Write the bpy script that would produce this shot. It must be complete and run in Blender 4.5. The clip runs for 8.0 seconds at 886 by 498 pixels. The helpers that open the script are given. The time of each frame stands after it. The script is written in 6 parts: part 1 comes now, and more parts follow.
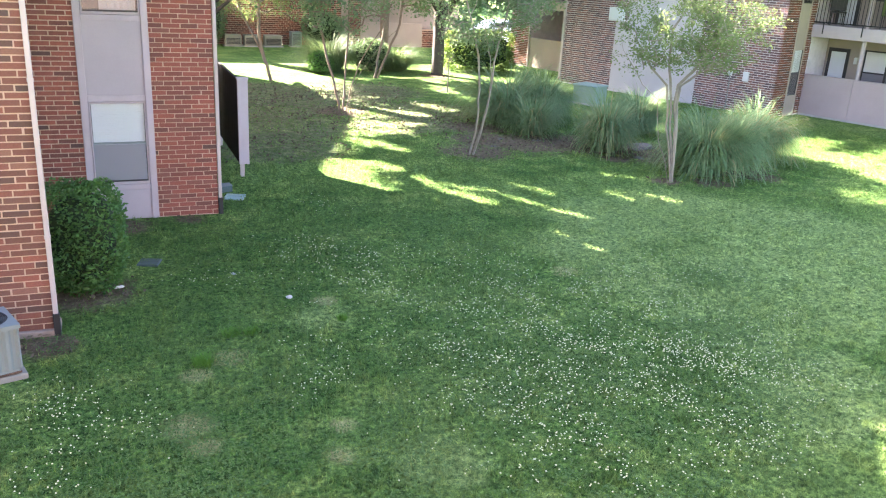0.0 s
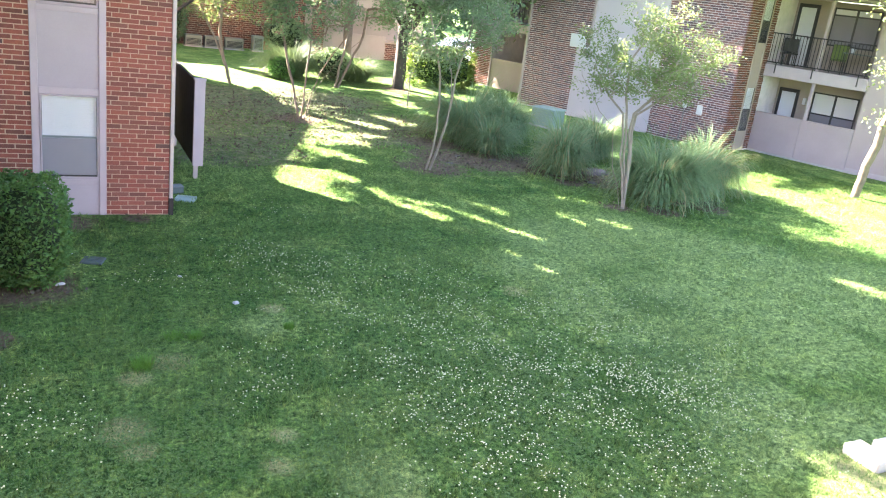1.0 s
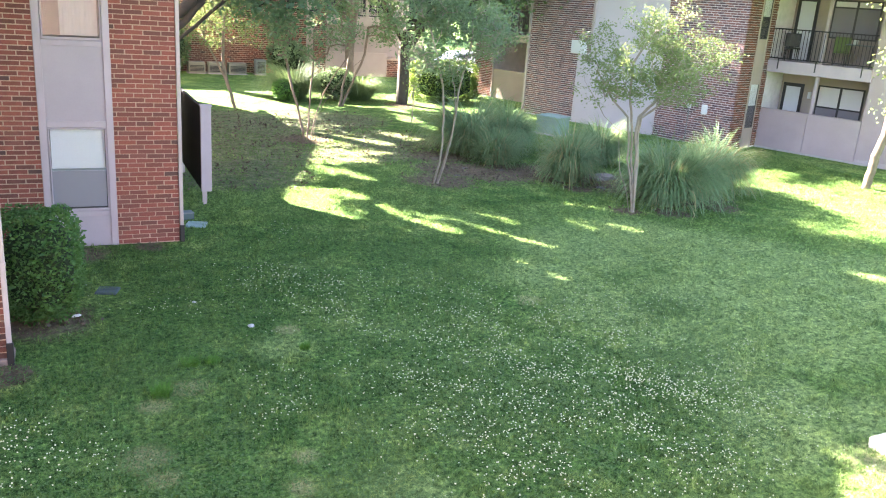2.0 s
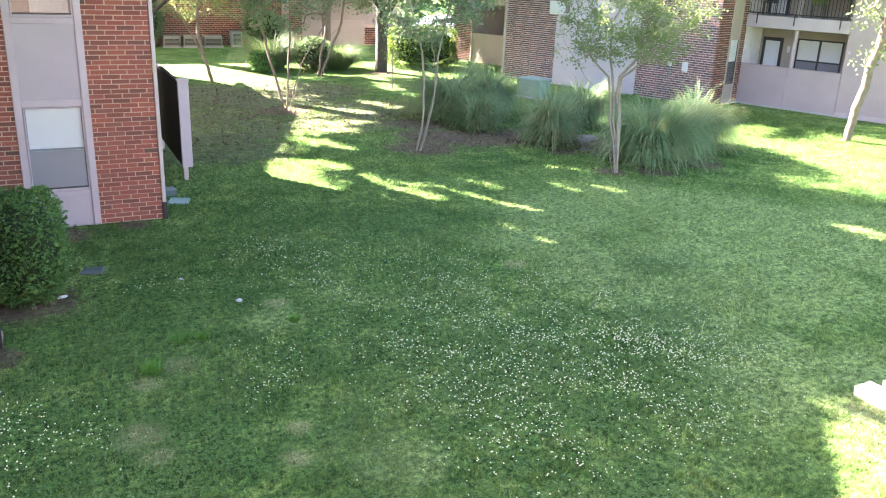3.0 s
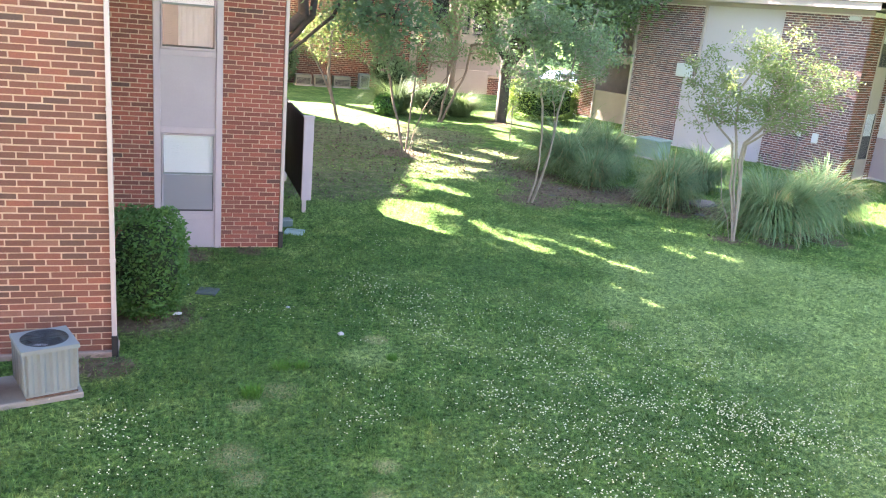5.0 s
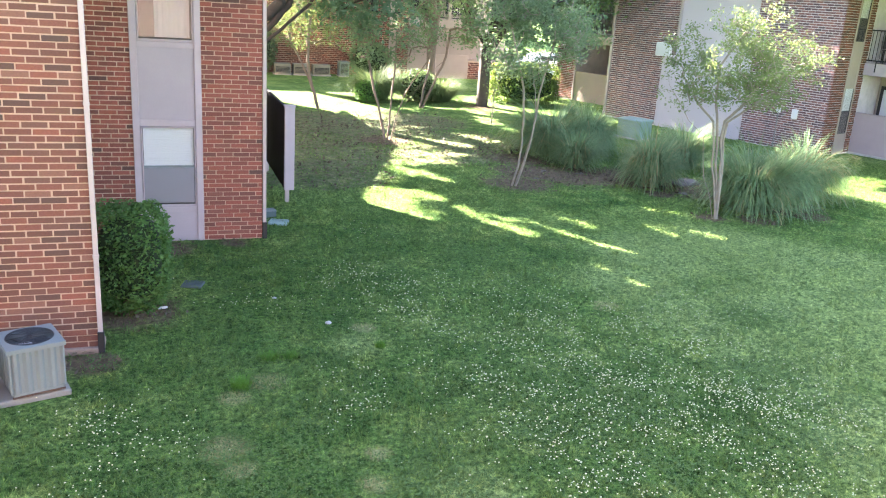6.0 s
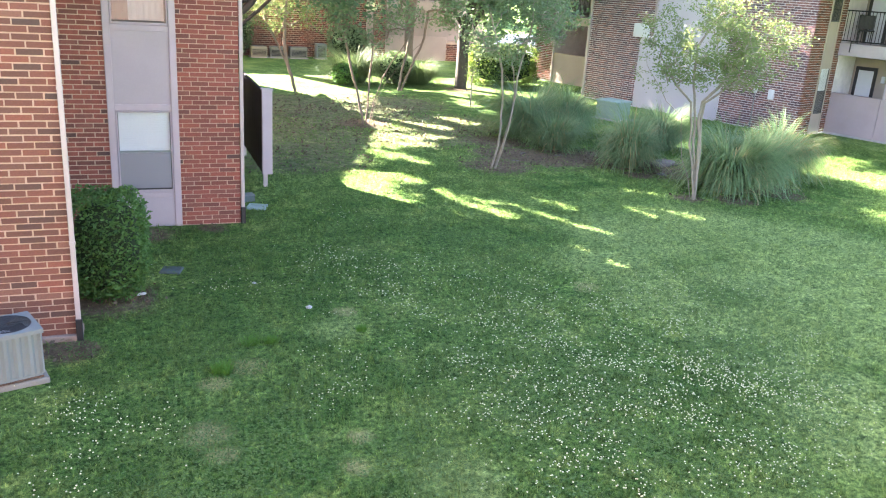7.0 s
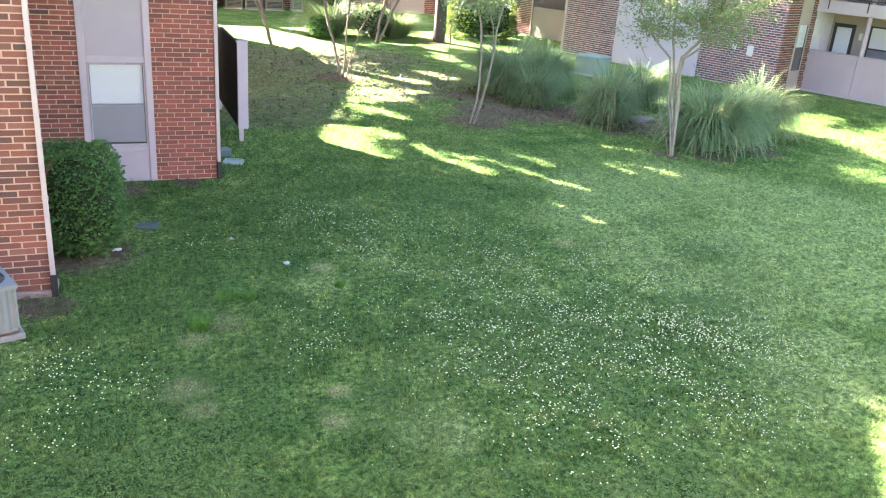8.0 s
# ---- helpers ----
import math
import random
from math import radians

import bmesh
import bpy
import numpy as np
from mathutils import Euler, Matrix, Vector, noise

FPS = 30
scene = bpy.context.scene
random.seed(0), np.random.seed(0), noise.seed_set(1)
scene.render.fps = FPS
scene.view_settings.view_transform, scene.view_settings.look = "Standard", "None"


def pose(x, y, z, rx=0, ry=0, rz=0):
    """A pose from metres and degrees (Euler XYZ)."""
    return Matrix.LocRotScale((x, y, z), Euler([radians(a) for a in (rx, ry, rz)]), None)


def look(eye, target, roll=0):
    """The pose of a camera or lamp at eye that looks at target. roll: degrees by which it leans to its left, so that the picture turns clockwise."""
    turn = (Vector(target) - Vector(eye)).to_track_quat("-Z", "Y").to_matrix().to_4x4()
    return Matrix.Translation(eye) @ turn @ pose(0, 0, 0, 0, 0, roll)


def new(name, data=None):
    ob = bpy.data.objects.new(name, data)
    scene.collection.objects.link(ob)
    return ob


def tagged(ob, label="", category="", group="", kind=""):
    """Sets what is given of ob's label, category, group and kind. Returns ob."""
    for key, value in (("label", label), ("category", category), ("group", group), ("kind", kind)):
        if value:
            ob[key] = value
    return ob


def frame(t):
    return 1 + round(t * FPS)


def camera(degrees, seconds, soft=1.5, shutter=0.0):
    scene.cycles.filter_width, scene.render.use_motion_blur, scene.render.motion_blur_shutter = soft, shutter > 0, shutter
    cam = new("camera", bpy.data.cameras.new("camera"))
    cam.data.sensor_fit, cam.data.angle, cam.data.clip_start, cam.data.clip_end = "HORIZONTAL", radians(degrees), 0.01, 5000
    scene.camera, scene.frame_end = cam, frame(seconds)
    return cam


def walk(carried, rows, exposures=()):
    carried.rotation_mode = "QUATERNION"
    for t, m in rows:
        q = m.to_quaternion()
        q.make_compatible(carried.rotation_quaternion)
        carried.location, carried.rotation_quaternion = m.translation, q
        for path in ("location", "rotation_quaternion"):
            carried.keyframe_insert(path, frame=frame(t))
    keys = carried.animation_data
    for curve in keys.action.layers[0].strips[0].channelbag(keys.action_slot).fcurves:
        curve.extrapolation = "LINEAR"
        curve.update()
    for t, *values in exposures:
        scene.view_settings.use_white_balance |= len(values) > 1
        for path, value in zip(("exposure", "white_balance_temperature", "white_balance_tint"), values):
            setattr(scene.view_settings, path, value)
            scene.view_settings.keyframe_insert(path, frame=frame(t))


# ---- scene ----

# ---- camera and its walk ----
H_EYE = 4.2
cam = camera(56.5, 8.0, soft=1.1)
PATH = [
    (0.0, 0.0, 0.0, 4.2, 71.09, -2.97, -21.92),
    (0.1, 0.0, 0.0, 4.2, 69.20, -3.25, -24.61),
    (0.2, 0.0, 0.0, 4.2, 68.36, -3.78, -24.81),
    (0.3, 0.0, 0.0, 4.2, 68.56, -3.94, -23.12),
    (0.4, 0.0, 0.0, 4.2, 68.86, -4.04, -22.04),
    (0.5, 0.0, 0.0, 4.2, 69.04, -6.79, -24.73),
    (1.0, 0.0, 0.0, 4.2, 72.31, -6.92, -24.15),
    (1.2, 0.0, 0.0, 4.2, 73.43, -6.06, -24.33),
    (2.3, 0.0, 0.0, 4.2, 73.13, -3.43, -24.59),
    (2.5, 0.0, 0.0, 4.2, 72.34, -3.60, -25.37),
    (3.0, 0.0, 0.0, 4.2, 71.02, -2.18, -25.84),
    (3.5, 0.0, 0.0, 4.2, 72.41, -2.72, -25.08),
    (4.0, 0.0, 0.0, 4.2, 72.68, -4.45, -21.57),
    (4.4, 0.0, 0.0, 4.2, 72.89, -4.01, -20.27),
    (4.5, 0.0, 0.0, 4.2, 73.52, -5.74, -16.54),
    (4.7, 0.0, 0.0, 4.2, 73.89, -5.25, -16.81),
    (5.8, 0.0, 0.0, 4.2, 73.47, -4.58, -18.58),
    (6.0, 0.0, 0.0, 4.2, 72.99, -3.68, -18.75),
    (6.5, 0.0, 0.0, 4.2, 72.76, -3.74, -18.88),
    (7.0, 0.0, 0.0, 4.2, 71.90, -3.52, -20.25),
    (7.5, 0.0, 0.0, 4.2, 70.89, -3.79, -20.21),
    (8.0, 0.0, 0.0, 4.2, 68.93, -4.13, -21.65),
]
walk(cam, [(t, pose(*p)) for t, *p in PATH], exposures=[(0.0, 4.34, 6600, 18), (0.5, 4.52, 6600, 18), (1.0, 4.44, 6600, 18), (3.0, 4.34, 6600, 18), (3.5, 4.44, 6600, 18), (4.5, 4.41, 6600, 18), (6.5, 4.39, 6600, 18), (7.5, 4.39, 6600, 18), (8.0, 4.47, 6600, 18)])

# ---- sky and sun ----
SUN_EL, SUN_AZ = 32.6, -33.0          # height, and turn from +y towards +x
sky_world = bpy.data.worlds.new("sky")
scene.world = sky_world
sky_world.use_nodes = True
wn = sky_world.node_tree.nodes
sky = wn.new("ShaderNodeTexSky")
sky.sky_type, sky.sun_disc = "NISHITA", False
sky.sun_elevation, sky.sun_rotation = radians(SUN_EL), radians(SUN_AZ)
sky.air_density, sky.dust_density = 1.0, 1.5
wn["Background"].inputs[1].default_value = 0.052
sky_world.node_tree.links.new(sky.outputs[0], wn["Background"].inputs[0])
sun_lamp = bpy.data.lights.new("sun", "SUN")
sun_lamp.energy, sun_lamp.angle, sun_lamp.color = 5.0, radians(0.53), (1.0, 0.93, 0.80)
sun_ob = new("sun", sun_lamp)
el, az = radians(SUN_EL), radians(SUN_AZ)
sun_ob.matrix_basis = look(Vector((math.sin(az) * math.cos(el), math.cos(az) * math.cos(el), math.sin(el))) * 60, (0, 0, 0))


# ---- materials ----
def material(name):
    m = bpy.data.materials.new(name)
    m.use_nodes = True
    nt = m.node_tree
    return m, nt, nt.nodes["Principled BSDF"]


def texco(nt, scale=(1, 1, 1), what="Object"):
    tc = nt.nodes.new("ShaderNodeTexCoord")
    mp = nt.nodes.new("ShaderNodeMapping")
    mp.inputs["Scale"].default_value = scale
    nt.links.new(tc.outputs[what], mp.inputs["Vector"])
    return mp.outputs["Vector"]


def noise_tex(nt, vec, scale, detail=4.0, rough=0.6):
    n = nt.nodes.new("ShaderNodeTexNoise")
    n.inputs["Scale"].default_value, n.inputs["Detail"].default_value, n.inputs["Roughness"].default_value = scale, detail, rough
    nt.links.new(vec, n.inputs["Vector"])
    return n.outputs["Fac"]


def ramp(nt, fac, stops, interp="LINEAR"):
    r = nt.nodes.new("ShaderNodeValToRGB")
    r.color_ramp.interpolation = interp
    els = r.color_ramp.elements
    while len(els) < len(stops):
        els.new(0.5)
    for e, (p, c) in zip(els, stops):
        e.position, e.color = p, (*c, 1)
    nt.links.new(fac, r.inputs["Fac"])
    return r.outputs["Color"]


def mixed(nt, fac, a, b, mode="MIX"):
    n = nt.nodes.new("ShaderNodeMix")
    n.data_type, n.blend_type = "RGBA", mode
    for sock, v in ((n.inputs["Factor"], fac), (n.inputs["A"], a), (n.inputs["B"], b)):
        if isinstance(v, (int, float)):
            sock.default_value = v
        elif isinstance(v, tuple):
            sock.default_value = (*v, 1)
        else:
            nt.links.new(v, sock)
    return n.outputs["Result"]


def bump(nt, bsdf, height, strength, dist):
    b = nt.nodes.new("ShaderNodeBump")
    b.inputs["Strength"].default_value, b.inputs["Distance"].default_value = strength, dist
    nt.links.new(height, b.inputs["Height"])
    nt.links.new(b.outputs["Normal"], bsdf.inputs["Normal"])


def worn(name, colour, rough=0.7, vary=0.18, grain=40.0, blot=1.6, relief=0.25, dist=0.004, metal=0.0, coat=0.0):
    """A plain painted, cast or sawn surface with blotches and grain."""
    m, nt, b = material(name)
    v = texco(nt)
    big, fine = noise_tex(nt, v, blot, 3), noise_tex(nt, v, grain, 5)
    dark = tuple(c * (1 - vary) for c in colour)
    lite = tuple(min(1, c * (1 + vary * 0.6)) for c in colour)
    c1 = ramp(nt, big, [(0.3, dark), (0.7, lite)])
    c2 = mixed(nt, 0.35, c1, ramp(nt, fine, [(0.3, dark), (0.7, lite)]), "MIX")
    nt.links.new(c2, b.inputs["Base Color"])
    b.inputs["Roughness"].default_value, b.inputs["Metallic"].default_value = rough, metal
    b.inputs["Coat Weight"].default_value = coat
    bump(nt, b, fine, relief, dist)
    return m


def brick_mat(name, stops, islands):
    m, nt, b = material(name)
    if islands:
        rnd = nt.nodes.new("ShaderNodeNewGeometry").outputs["Random Per Island"]
    else:
        rnd = nt.nodes.new("ShaderNodeObjectInfo").outputs["Random"]
    v = texco(nt)
    base = ramp(nt, rnd, stops, "CONSTANT")
    big, fine = noise_tex(nt, v, 9, 3), noise_tex(nt, v, 90, 5, 0.7)
    c = mixed(nt, 0.5, base, ramp(nt, big, [(0.3, (0.55, 0.5, 0.5)), (0.7, (1.2, 1.1, 1.05))]), "MULTIPLY")
    c = mixed(nt, 0.45, c, ramp(nt, fine, [(0.35, (0.55, 0.5, 0.48)), (0.65, (1.25, 1.15, 1.1))]), "MULTIPLY")
    nt.links.new(c, b.inputs["Base Color"])
    b.inputs["Roughness"].default_value = 0.9
    bump(nt, b, fine, 0.6, 0.004)
    return m


RED = [(0.0, (0.192, 0.080, 0.058)), (0.24, (0.155, 0.070, 0.052)), (0.44, (0.228, 0.091, 0.065)), (0.58, (0.118, 0.064, 0.051)),
       (0.70, (0.175, 0.086, 0.064)), (0.80, (0.270, 0.100, 0.068)), (0.90, (0.096, 0.060, 0.051)), (0.94, (0.250, 0.122, 0.088))]
RUST = [(0.0, (0.272, 0.088, 0.067)), (0.25, (0.222, 0.075, 0.059)), (0.45, (0.312, 0.102, 0.077)), (0.62, (0.176, 0.068, 0.056)),
        (0.76, (0.110, 0.058, 0.052)), (0.82, (0.325, 0.105, 0.074)), (0.92, (0.245, 0.098, 0.077))]
PLUM = [(0.0, (0.200, 0.118, 0.125)), (0.25, (0.155, 0.098, 0.112)), (0.5, (0.250, 0.140, 0.138)), (0.7, (0.120, 0.085, 0.100)), (0.85, (0.285, 0.152, 0.140))]
M_BRICK = brick_mat("red_brick", RED, False)
M_BRICK_I = brick_mat("red_brick_far", RED, True)
M_RUST = brick_mat("rust_brick", RUST, False)
M_RUST_I = brick_mat("rust_brick_far", RUST, True)
M_PLUM_I = brick_mat("plum_brick", PLUM, True)
M_MORTAR = worn("mortar", (0.55, 0.395, 0.295), 0.95, 0.2, 120, 3, 0.6, 0.004)
M_MORTAR_P = worn("mortar_pinkish", (0.74, 0.67, 0.69), 0.95, 0.2, 120, 3, 0.6, 0.004)
M_OWN = worn("weathered_brick_wall", (0.20, 0.138, 0.115), 0.9, 0.3, 14, 2.0, 0.5)
M_LILAC = worn("lilac_grey_paint", (0.41, 0.35, 0.375), 0.65, 0.10, 60, 1.2, 0.15)
M_LILAC_T = worn("lilac_trim_paint", (0.45, 0.375, 0.40), 0.6, 0.12, 60, 2.0, 0.15)
M_PANEL = worn("pale_lilac_panel_paint", (0.52, 0.47, 0.51), 0.7, 0.06, 50, 0.8, 0.15)
M_PAD = worn("weathered_pad_concrete", (0.25, 0.24, 0.215), 0.95, 0.25, 60, 4.0, 0.6)
M_BARK_G = worn("grey_brown_bark", (0.075, 0.064, 0.056), 0.95, 0.35, 25, 6, 0.9, 0.02)
M_PINK = worn("pinkish_siding_paint", (0.41, 0.325, 0.335), 0.7, 0.12, 50, 1.0, 0.2)
M_TAN = worn("tan_stucco", (0.41, 0.33, 0.285), 0.85, 0.12, 70, 1.0, 0.4)
M_WHITE = worn("white_painted_metal", (0.44, 0.365, 0.35), 0.45, 0.12, 50, 3.0, 0.1)
M_DARKPIPE = worn("black_plastic", (0.02, 0.02, 0.022), 0.5, 0.2)
M_CONC = worn("concrete", (0.42, 0.40, 0.385), 0.9, 0.2, 80, 3.0, 0.5)
M_FOOT = worn("stained_concrete_footing", (0.30, 0.22, 0.18), 0.95, 0.3, 60, 4.0, 0.6)
M_BLIND = worn("white_blind", (0.72, 0.70, 0.72), 0.6, 0.04, 30, 1.0, 0.05)
M_CREAM = worn("grey_white_cloth", (0.27, 0.285, 0.30), 0.9, 0.08, 30, 2.0, 0.1)
M_FRAME = worn("dark_bronze_window_frame", (0.03, 0.028, 0.03), 0.4, 0.2)
M_SCREEN = worn("dark_screen_panel", (0.022, 0.020, 0.022), 0.8, 0.3, 120, 2.0, 0.3)
M_GALV = worn("grey_galvanised_steel", (0.185, 0.215, 0.215), 0.6, 0.12, 60, 2.0, 0.1)
M_RUSTY = worn("rusty_steel", (0.11, 0.065, 0.045), 0.9, 0.4, 60, 8.0, 0.5)
M_BEIGE = worn("beige_steel", (0.24, 0.235, 0.19), 0.55, 0.12)
M_GREENBOX = worn("green_enamel", (0.23, 0.32, 0.26), 0.45, 0.12)
M_ROOF = worn("asphalt_shingle", (0.12, 0.105, 0.095), 0.95, 0.3, 40, 2.0, 0.7, 0.01)
M_RAIL = worn("black_iron", (0.018, 0.018, 0.02), 0.45, 0.2)
M_DARKROOM = worn("dark_interior", (0.075, 0.07, 0.07), 0.9, 0.2)
M_PLASTER = worn("beige_plaster", (0.36, 0.30, 0.26), 0.85, 0.1)
M_DOOR = worn("white_door_paint", (0.62, 0.63, 0.66), 0.5, 0.06)
M_PAPER = worn("white_litter", (0.46, 0.46, 0.47), 0.7, 0.05)
M_TEAL = worn("pale_green_plastic", (0.27, 0.37, 0.34), 0.6, 0.1)
M_BLUEPLATE = worn("blue_grey_plastic_lid", (0.08, 0.115, 0.115), 0.7, 0.15)
M_ROCK = worn("grey_rock", (0.16, 0.14, 0.13), 0.95, 0.25, 30, 5, 0.8, 0.02)
M_CAR = worn("white_car_paint", (0.75, 0.76, 0.78), 0.25, 0.03, coat=0.6)
M_TYRE = worn("tyre_rubber", (0.02, 0.02, 0.02), 0.85, 0.2)


def glass_mat(name, clear=0.86, tint=(0.98, 0.99, 0.99)):
    """Thin window glass: clear, with a mirror's share that grows at grazing angles."""
    m, nt, b = material(name)
    tr = nt.nodes.new("ShaderNodeBsdfTransparent")
    tr.inputs["Color"].default_value = (*tint, 1)
    gl = nt.nodes.new("ShaderNodeBsdfGlossy")
    gl.inputs["Roughness"].default_value = 0.02
    lw = nt.nodes.new("ShaderNodeLayerWeight")
    lw.inputs["Blend"].default_value = 0.5
    pw = nt.nodes.new("ShaderNodeMath")
    pw.operation = "POWER"
    pw.inputs[1].default_value = 4.0
    nt.links.new(lw.outputs["Facing"], pw.inputs[0])
    fr = nt.nodes.new("ShaderNodeMath")
    fr.operation = "MULTIPLY_ADD"
    fr.inputs[1].default_value, fr.inputs[2].default_value = 0.7, 0.05
    nt.links.new(pw.outputs[0], fr.inputs[0])
    mx = nt.nodes.new("ShaderNodeMixShader")
    nt.links.new(fr.outputs[0], mx.inputs["Fac"])
    nt.links.new(tr.outputs[0], mx.inputs[1])
    nt.links.new(gl.outputs[0], mx.inputs[2])
    nt.links.new(mx.outputs[0], nt.nodes["Material Output"].inputs["Surface"])
    return m


def mesh_mat(name, colour, cover):
    """Insect screen: a fine weave that covers part of what lies behind."""
    m, nt, b = material(name)
    b.inputs["Base Color"].default_value = (*colour, 1)
    b.inputs["Roughness"].default_value = 0.8
    tr = nt.nodes.new("ShaderNodeBsdfTransparent")
    mx = nt.nodes.new("ShaderNodeMixShader")
    mx.inputs["Fac"].default_value = cover
    nt.links.new(tr.outputs[0], mx.inputs[1])
    nt.links.new(b.outputs[0], mx.inputs[2])
    nt.links.new(mx.outputs[0], nt.nodes["Material Output"].inputs["Surface"])
    return m


M_MESH = mesh_mat("insect_screen", (0.34, 0.32, 0.35), 0.62)
M_GLASS = glass_mat("window_glass")


def leaf_mat(name, dark, lite, through_col, share=0.4):
    m, nt, b = material(name)
    rnd = nt.nodes.new("ShaderNodeNewGeometry").outputs["Random Per Island"]
    big = noise_tex(nt, texco(nt), 1.3, 2)
    c = mixed(nt, 0.35, ramp(nt, rnd, [(0.0, dark), (1.0, lite)]), ramp(nt, big, [(0.3, dark), (0.7, lite)]))
    nt.links.new(c, b.inputs["Base Color"])
    b.inputs["Roughness"].default_value = 0.55
    b.inputs["Specular IOR Level"].default_value = 0.3
    tr = nt.nodes.new("ShaderNodeBsdfTranslucent")
    nt.links.new(mixed(nt, 0.5, c, through_col), tr.inputs["Color"])
    mx = nt.nodes.new("ShaderNodeMixShader")
    mx.inputs["Fac"].default_value = share
    nt.links.new(b.outputs[0], mx.inputs[1])
    nt.links.new(tr.outputs[0], mx.inputs[2])
    nt.links.new(mx.outputs[0], nt.nodes["Material Output"].inputs["Surface"])
    return m


M_LEAF = leaf_mat("crape_leaf", (0.060, 0.105, 0.052), (0.165, 0.23, 0.100), (0.42, 0.48, 0.13))
M_LEAF_D = leaf_mat("dark_leaf", (0.080, 0.135, 0.085), (0.19, 0.27, 0.150), (0.30, 0.40, 0.13))
M_LEAF_OAK = leaf_mat("big_tree_leaf", (0.055, 0.115, 0.070), (0.11, 0.18, 0.105), (0.18, 0.26, 0.07))
M_SHRUB = leaf_mat("boxwood_leaf", (0.022, 0.075, 0.024), (0.125, 0.265, 0.072), (0.20, 0.32, 0.05), 0.3)
M_HEDGE = leaf_mat("hedge_leaf", (0.05, 0.115, 0.03), (0.14, 0.22, 0.06), (0.34, 0.40, 0.07), 0.35)
M_TUFT = leaf_mat("fresh_grass", (0.07, 0.19, 0.025), (0.12, 0.28, 0.04), (0.16, 0.30, 0.04), 0.2)
M_REED = leaf_mat("pampas_blade", (0.052, 0.125, 0.055), (0.33, 0.47, 0.24), (0.32, 0.40, 0.18), 0.42)
M_FARREED = leaf_mat("fine_grass_blade", (0.045, 0.090, 0.035), (0.13, 0.19, 0.075), (0.22, 0.28, 0.10), 0.35)
M_STRAW = leaf_mat("dry_blade", (0.28, 0.24, 0.12), (0.45, 0.40, 0.22), (0.5, 0.45, 0.2), 0.4)
M_BARK_P = worn("pale_crape_bark", (0.29, 0.245, 0.195), 0.8, 0.35, 30, 6, 0.4, 0.01)
M_BARK_D = worn("dark_bark", (0.045, 0.037, 0.032), 0.95, 0.4, 25, 6, 0.9, 0.02)
M_BARK_M = worn("brown_bark", (0.20, 0.15, 0.115), 0.9, 0.35, 25, 6, 0.8, 0.015)


def bed_mask(nt, v, spots):
    """White inside the soft-edged round spots (x, y, radius) of the ground."""
    jig = noise_tex(nt, v, 3.0, 6, 0.8)
    total = None
    for x, y, r in spots:
        sub = nt.nodes.new("ShaderNodeVectorMath")
        sub.operation = "DISTANCE"
        nt.links.new(v, sub.inputs[0])
        sub.inputs[1].default_value = (x, y, 0)
        add = nt.nodes.new("ShaderNodeMath")
        add.operation = "MULTIPLY_ADD"
        nt.links.new(jig, add.inputs[0])
        add.inputs[1].default_value = 2.2 * min(r, 1.2)
        nt.links.new(sub.outputs["Value"], add.inputs[2])
        edge = min(r, 1.2)
        mr = nt.nodes.new("ShaderNodeMapRange")
        mr.inputs["From Min"].default_value, mr.inputs["From Max"].default_value = r + 1.4 * edge, r + 0.75 * edge
        nt.links.new(add.outputs[0], mr.inputs["Value"])
        if total is None:
            total = mr.outputs[0]
        else:
            mx = nt.nodes.new("ShaderNodeMath")
            mx.operation = "MAXIMUM"
            nt.links.new(total, mx.inputs[0])
            nt.links.new(mr.outputs[0], mx.inputs[1])
            total = mx.outputs[0]
    return total


DRY = [(7.4, 7.6, 0.9), (6.9, 5.6, 0.7), (9.2, 8.6, 2.0), (11.2, 10.6, 2.0), (8.6, 12.0, 1.4), (7.6, 9.2, 1.2), (7.2, 10.8, 1.0), (13.0, 8.6, 2.2), (2.6, 5.8, 0.4), (2.3, 9.2, 0.4), (7.6, 6.2, 0.6), (8.4, 5.2, 0.9), (10.5, 12.6, 1.2)]
# darker green spots with more clover leaves; the left ones deepen the lawn's tone
DARK_GREEN = [(-0.3, 7.3, 0.7), (0.7, 9.3, 1.2), (1.6, 12.2, 1.1), (-0.3, 6.0, 0.9), (1.9, 10.3, 0.9), (1.0, 6.4, 0.6), (1.7, 7.6, 0.5), (7.1, 7.5, 0.5), (8.1, 9.2, 0.5), (4.9, 7.0, 1.5), (4.0, 8.4, 1.0), (0.4, 7.2, 0.8), (2.2, 8.4, 0.5), (2.9, 11.4, 1.0), (0.9, 10.6, 0.8), (6.2, 7.2, 0.8), (4.6, 10.2, 0.9), (3.4, 13.2, 1.0), (5.0, 12.5, 1.0)]


def scaled(nt, fac, k):
    n = nt.nodes.new("ShaderNodeMath")
    n.operation = "MULTIPLY"
    nt.links.new(fac, n.inputs[0])
    n.inputs[1].default_value = k
    return n.outputs[0]


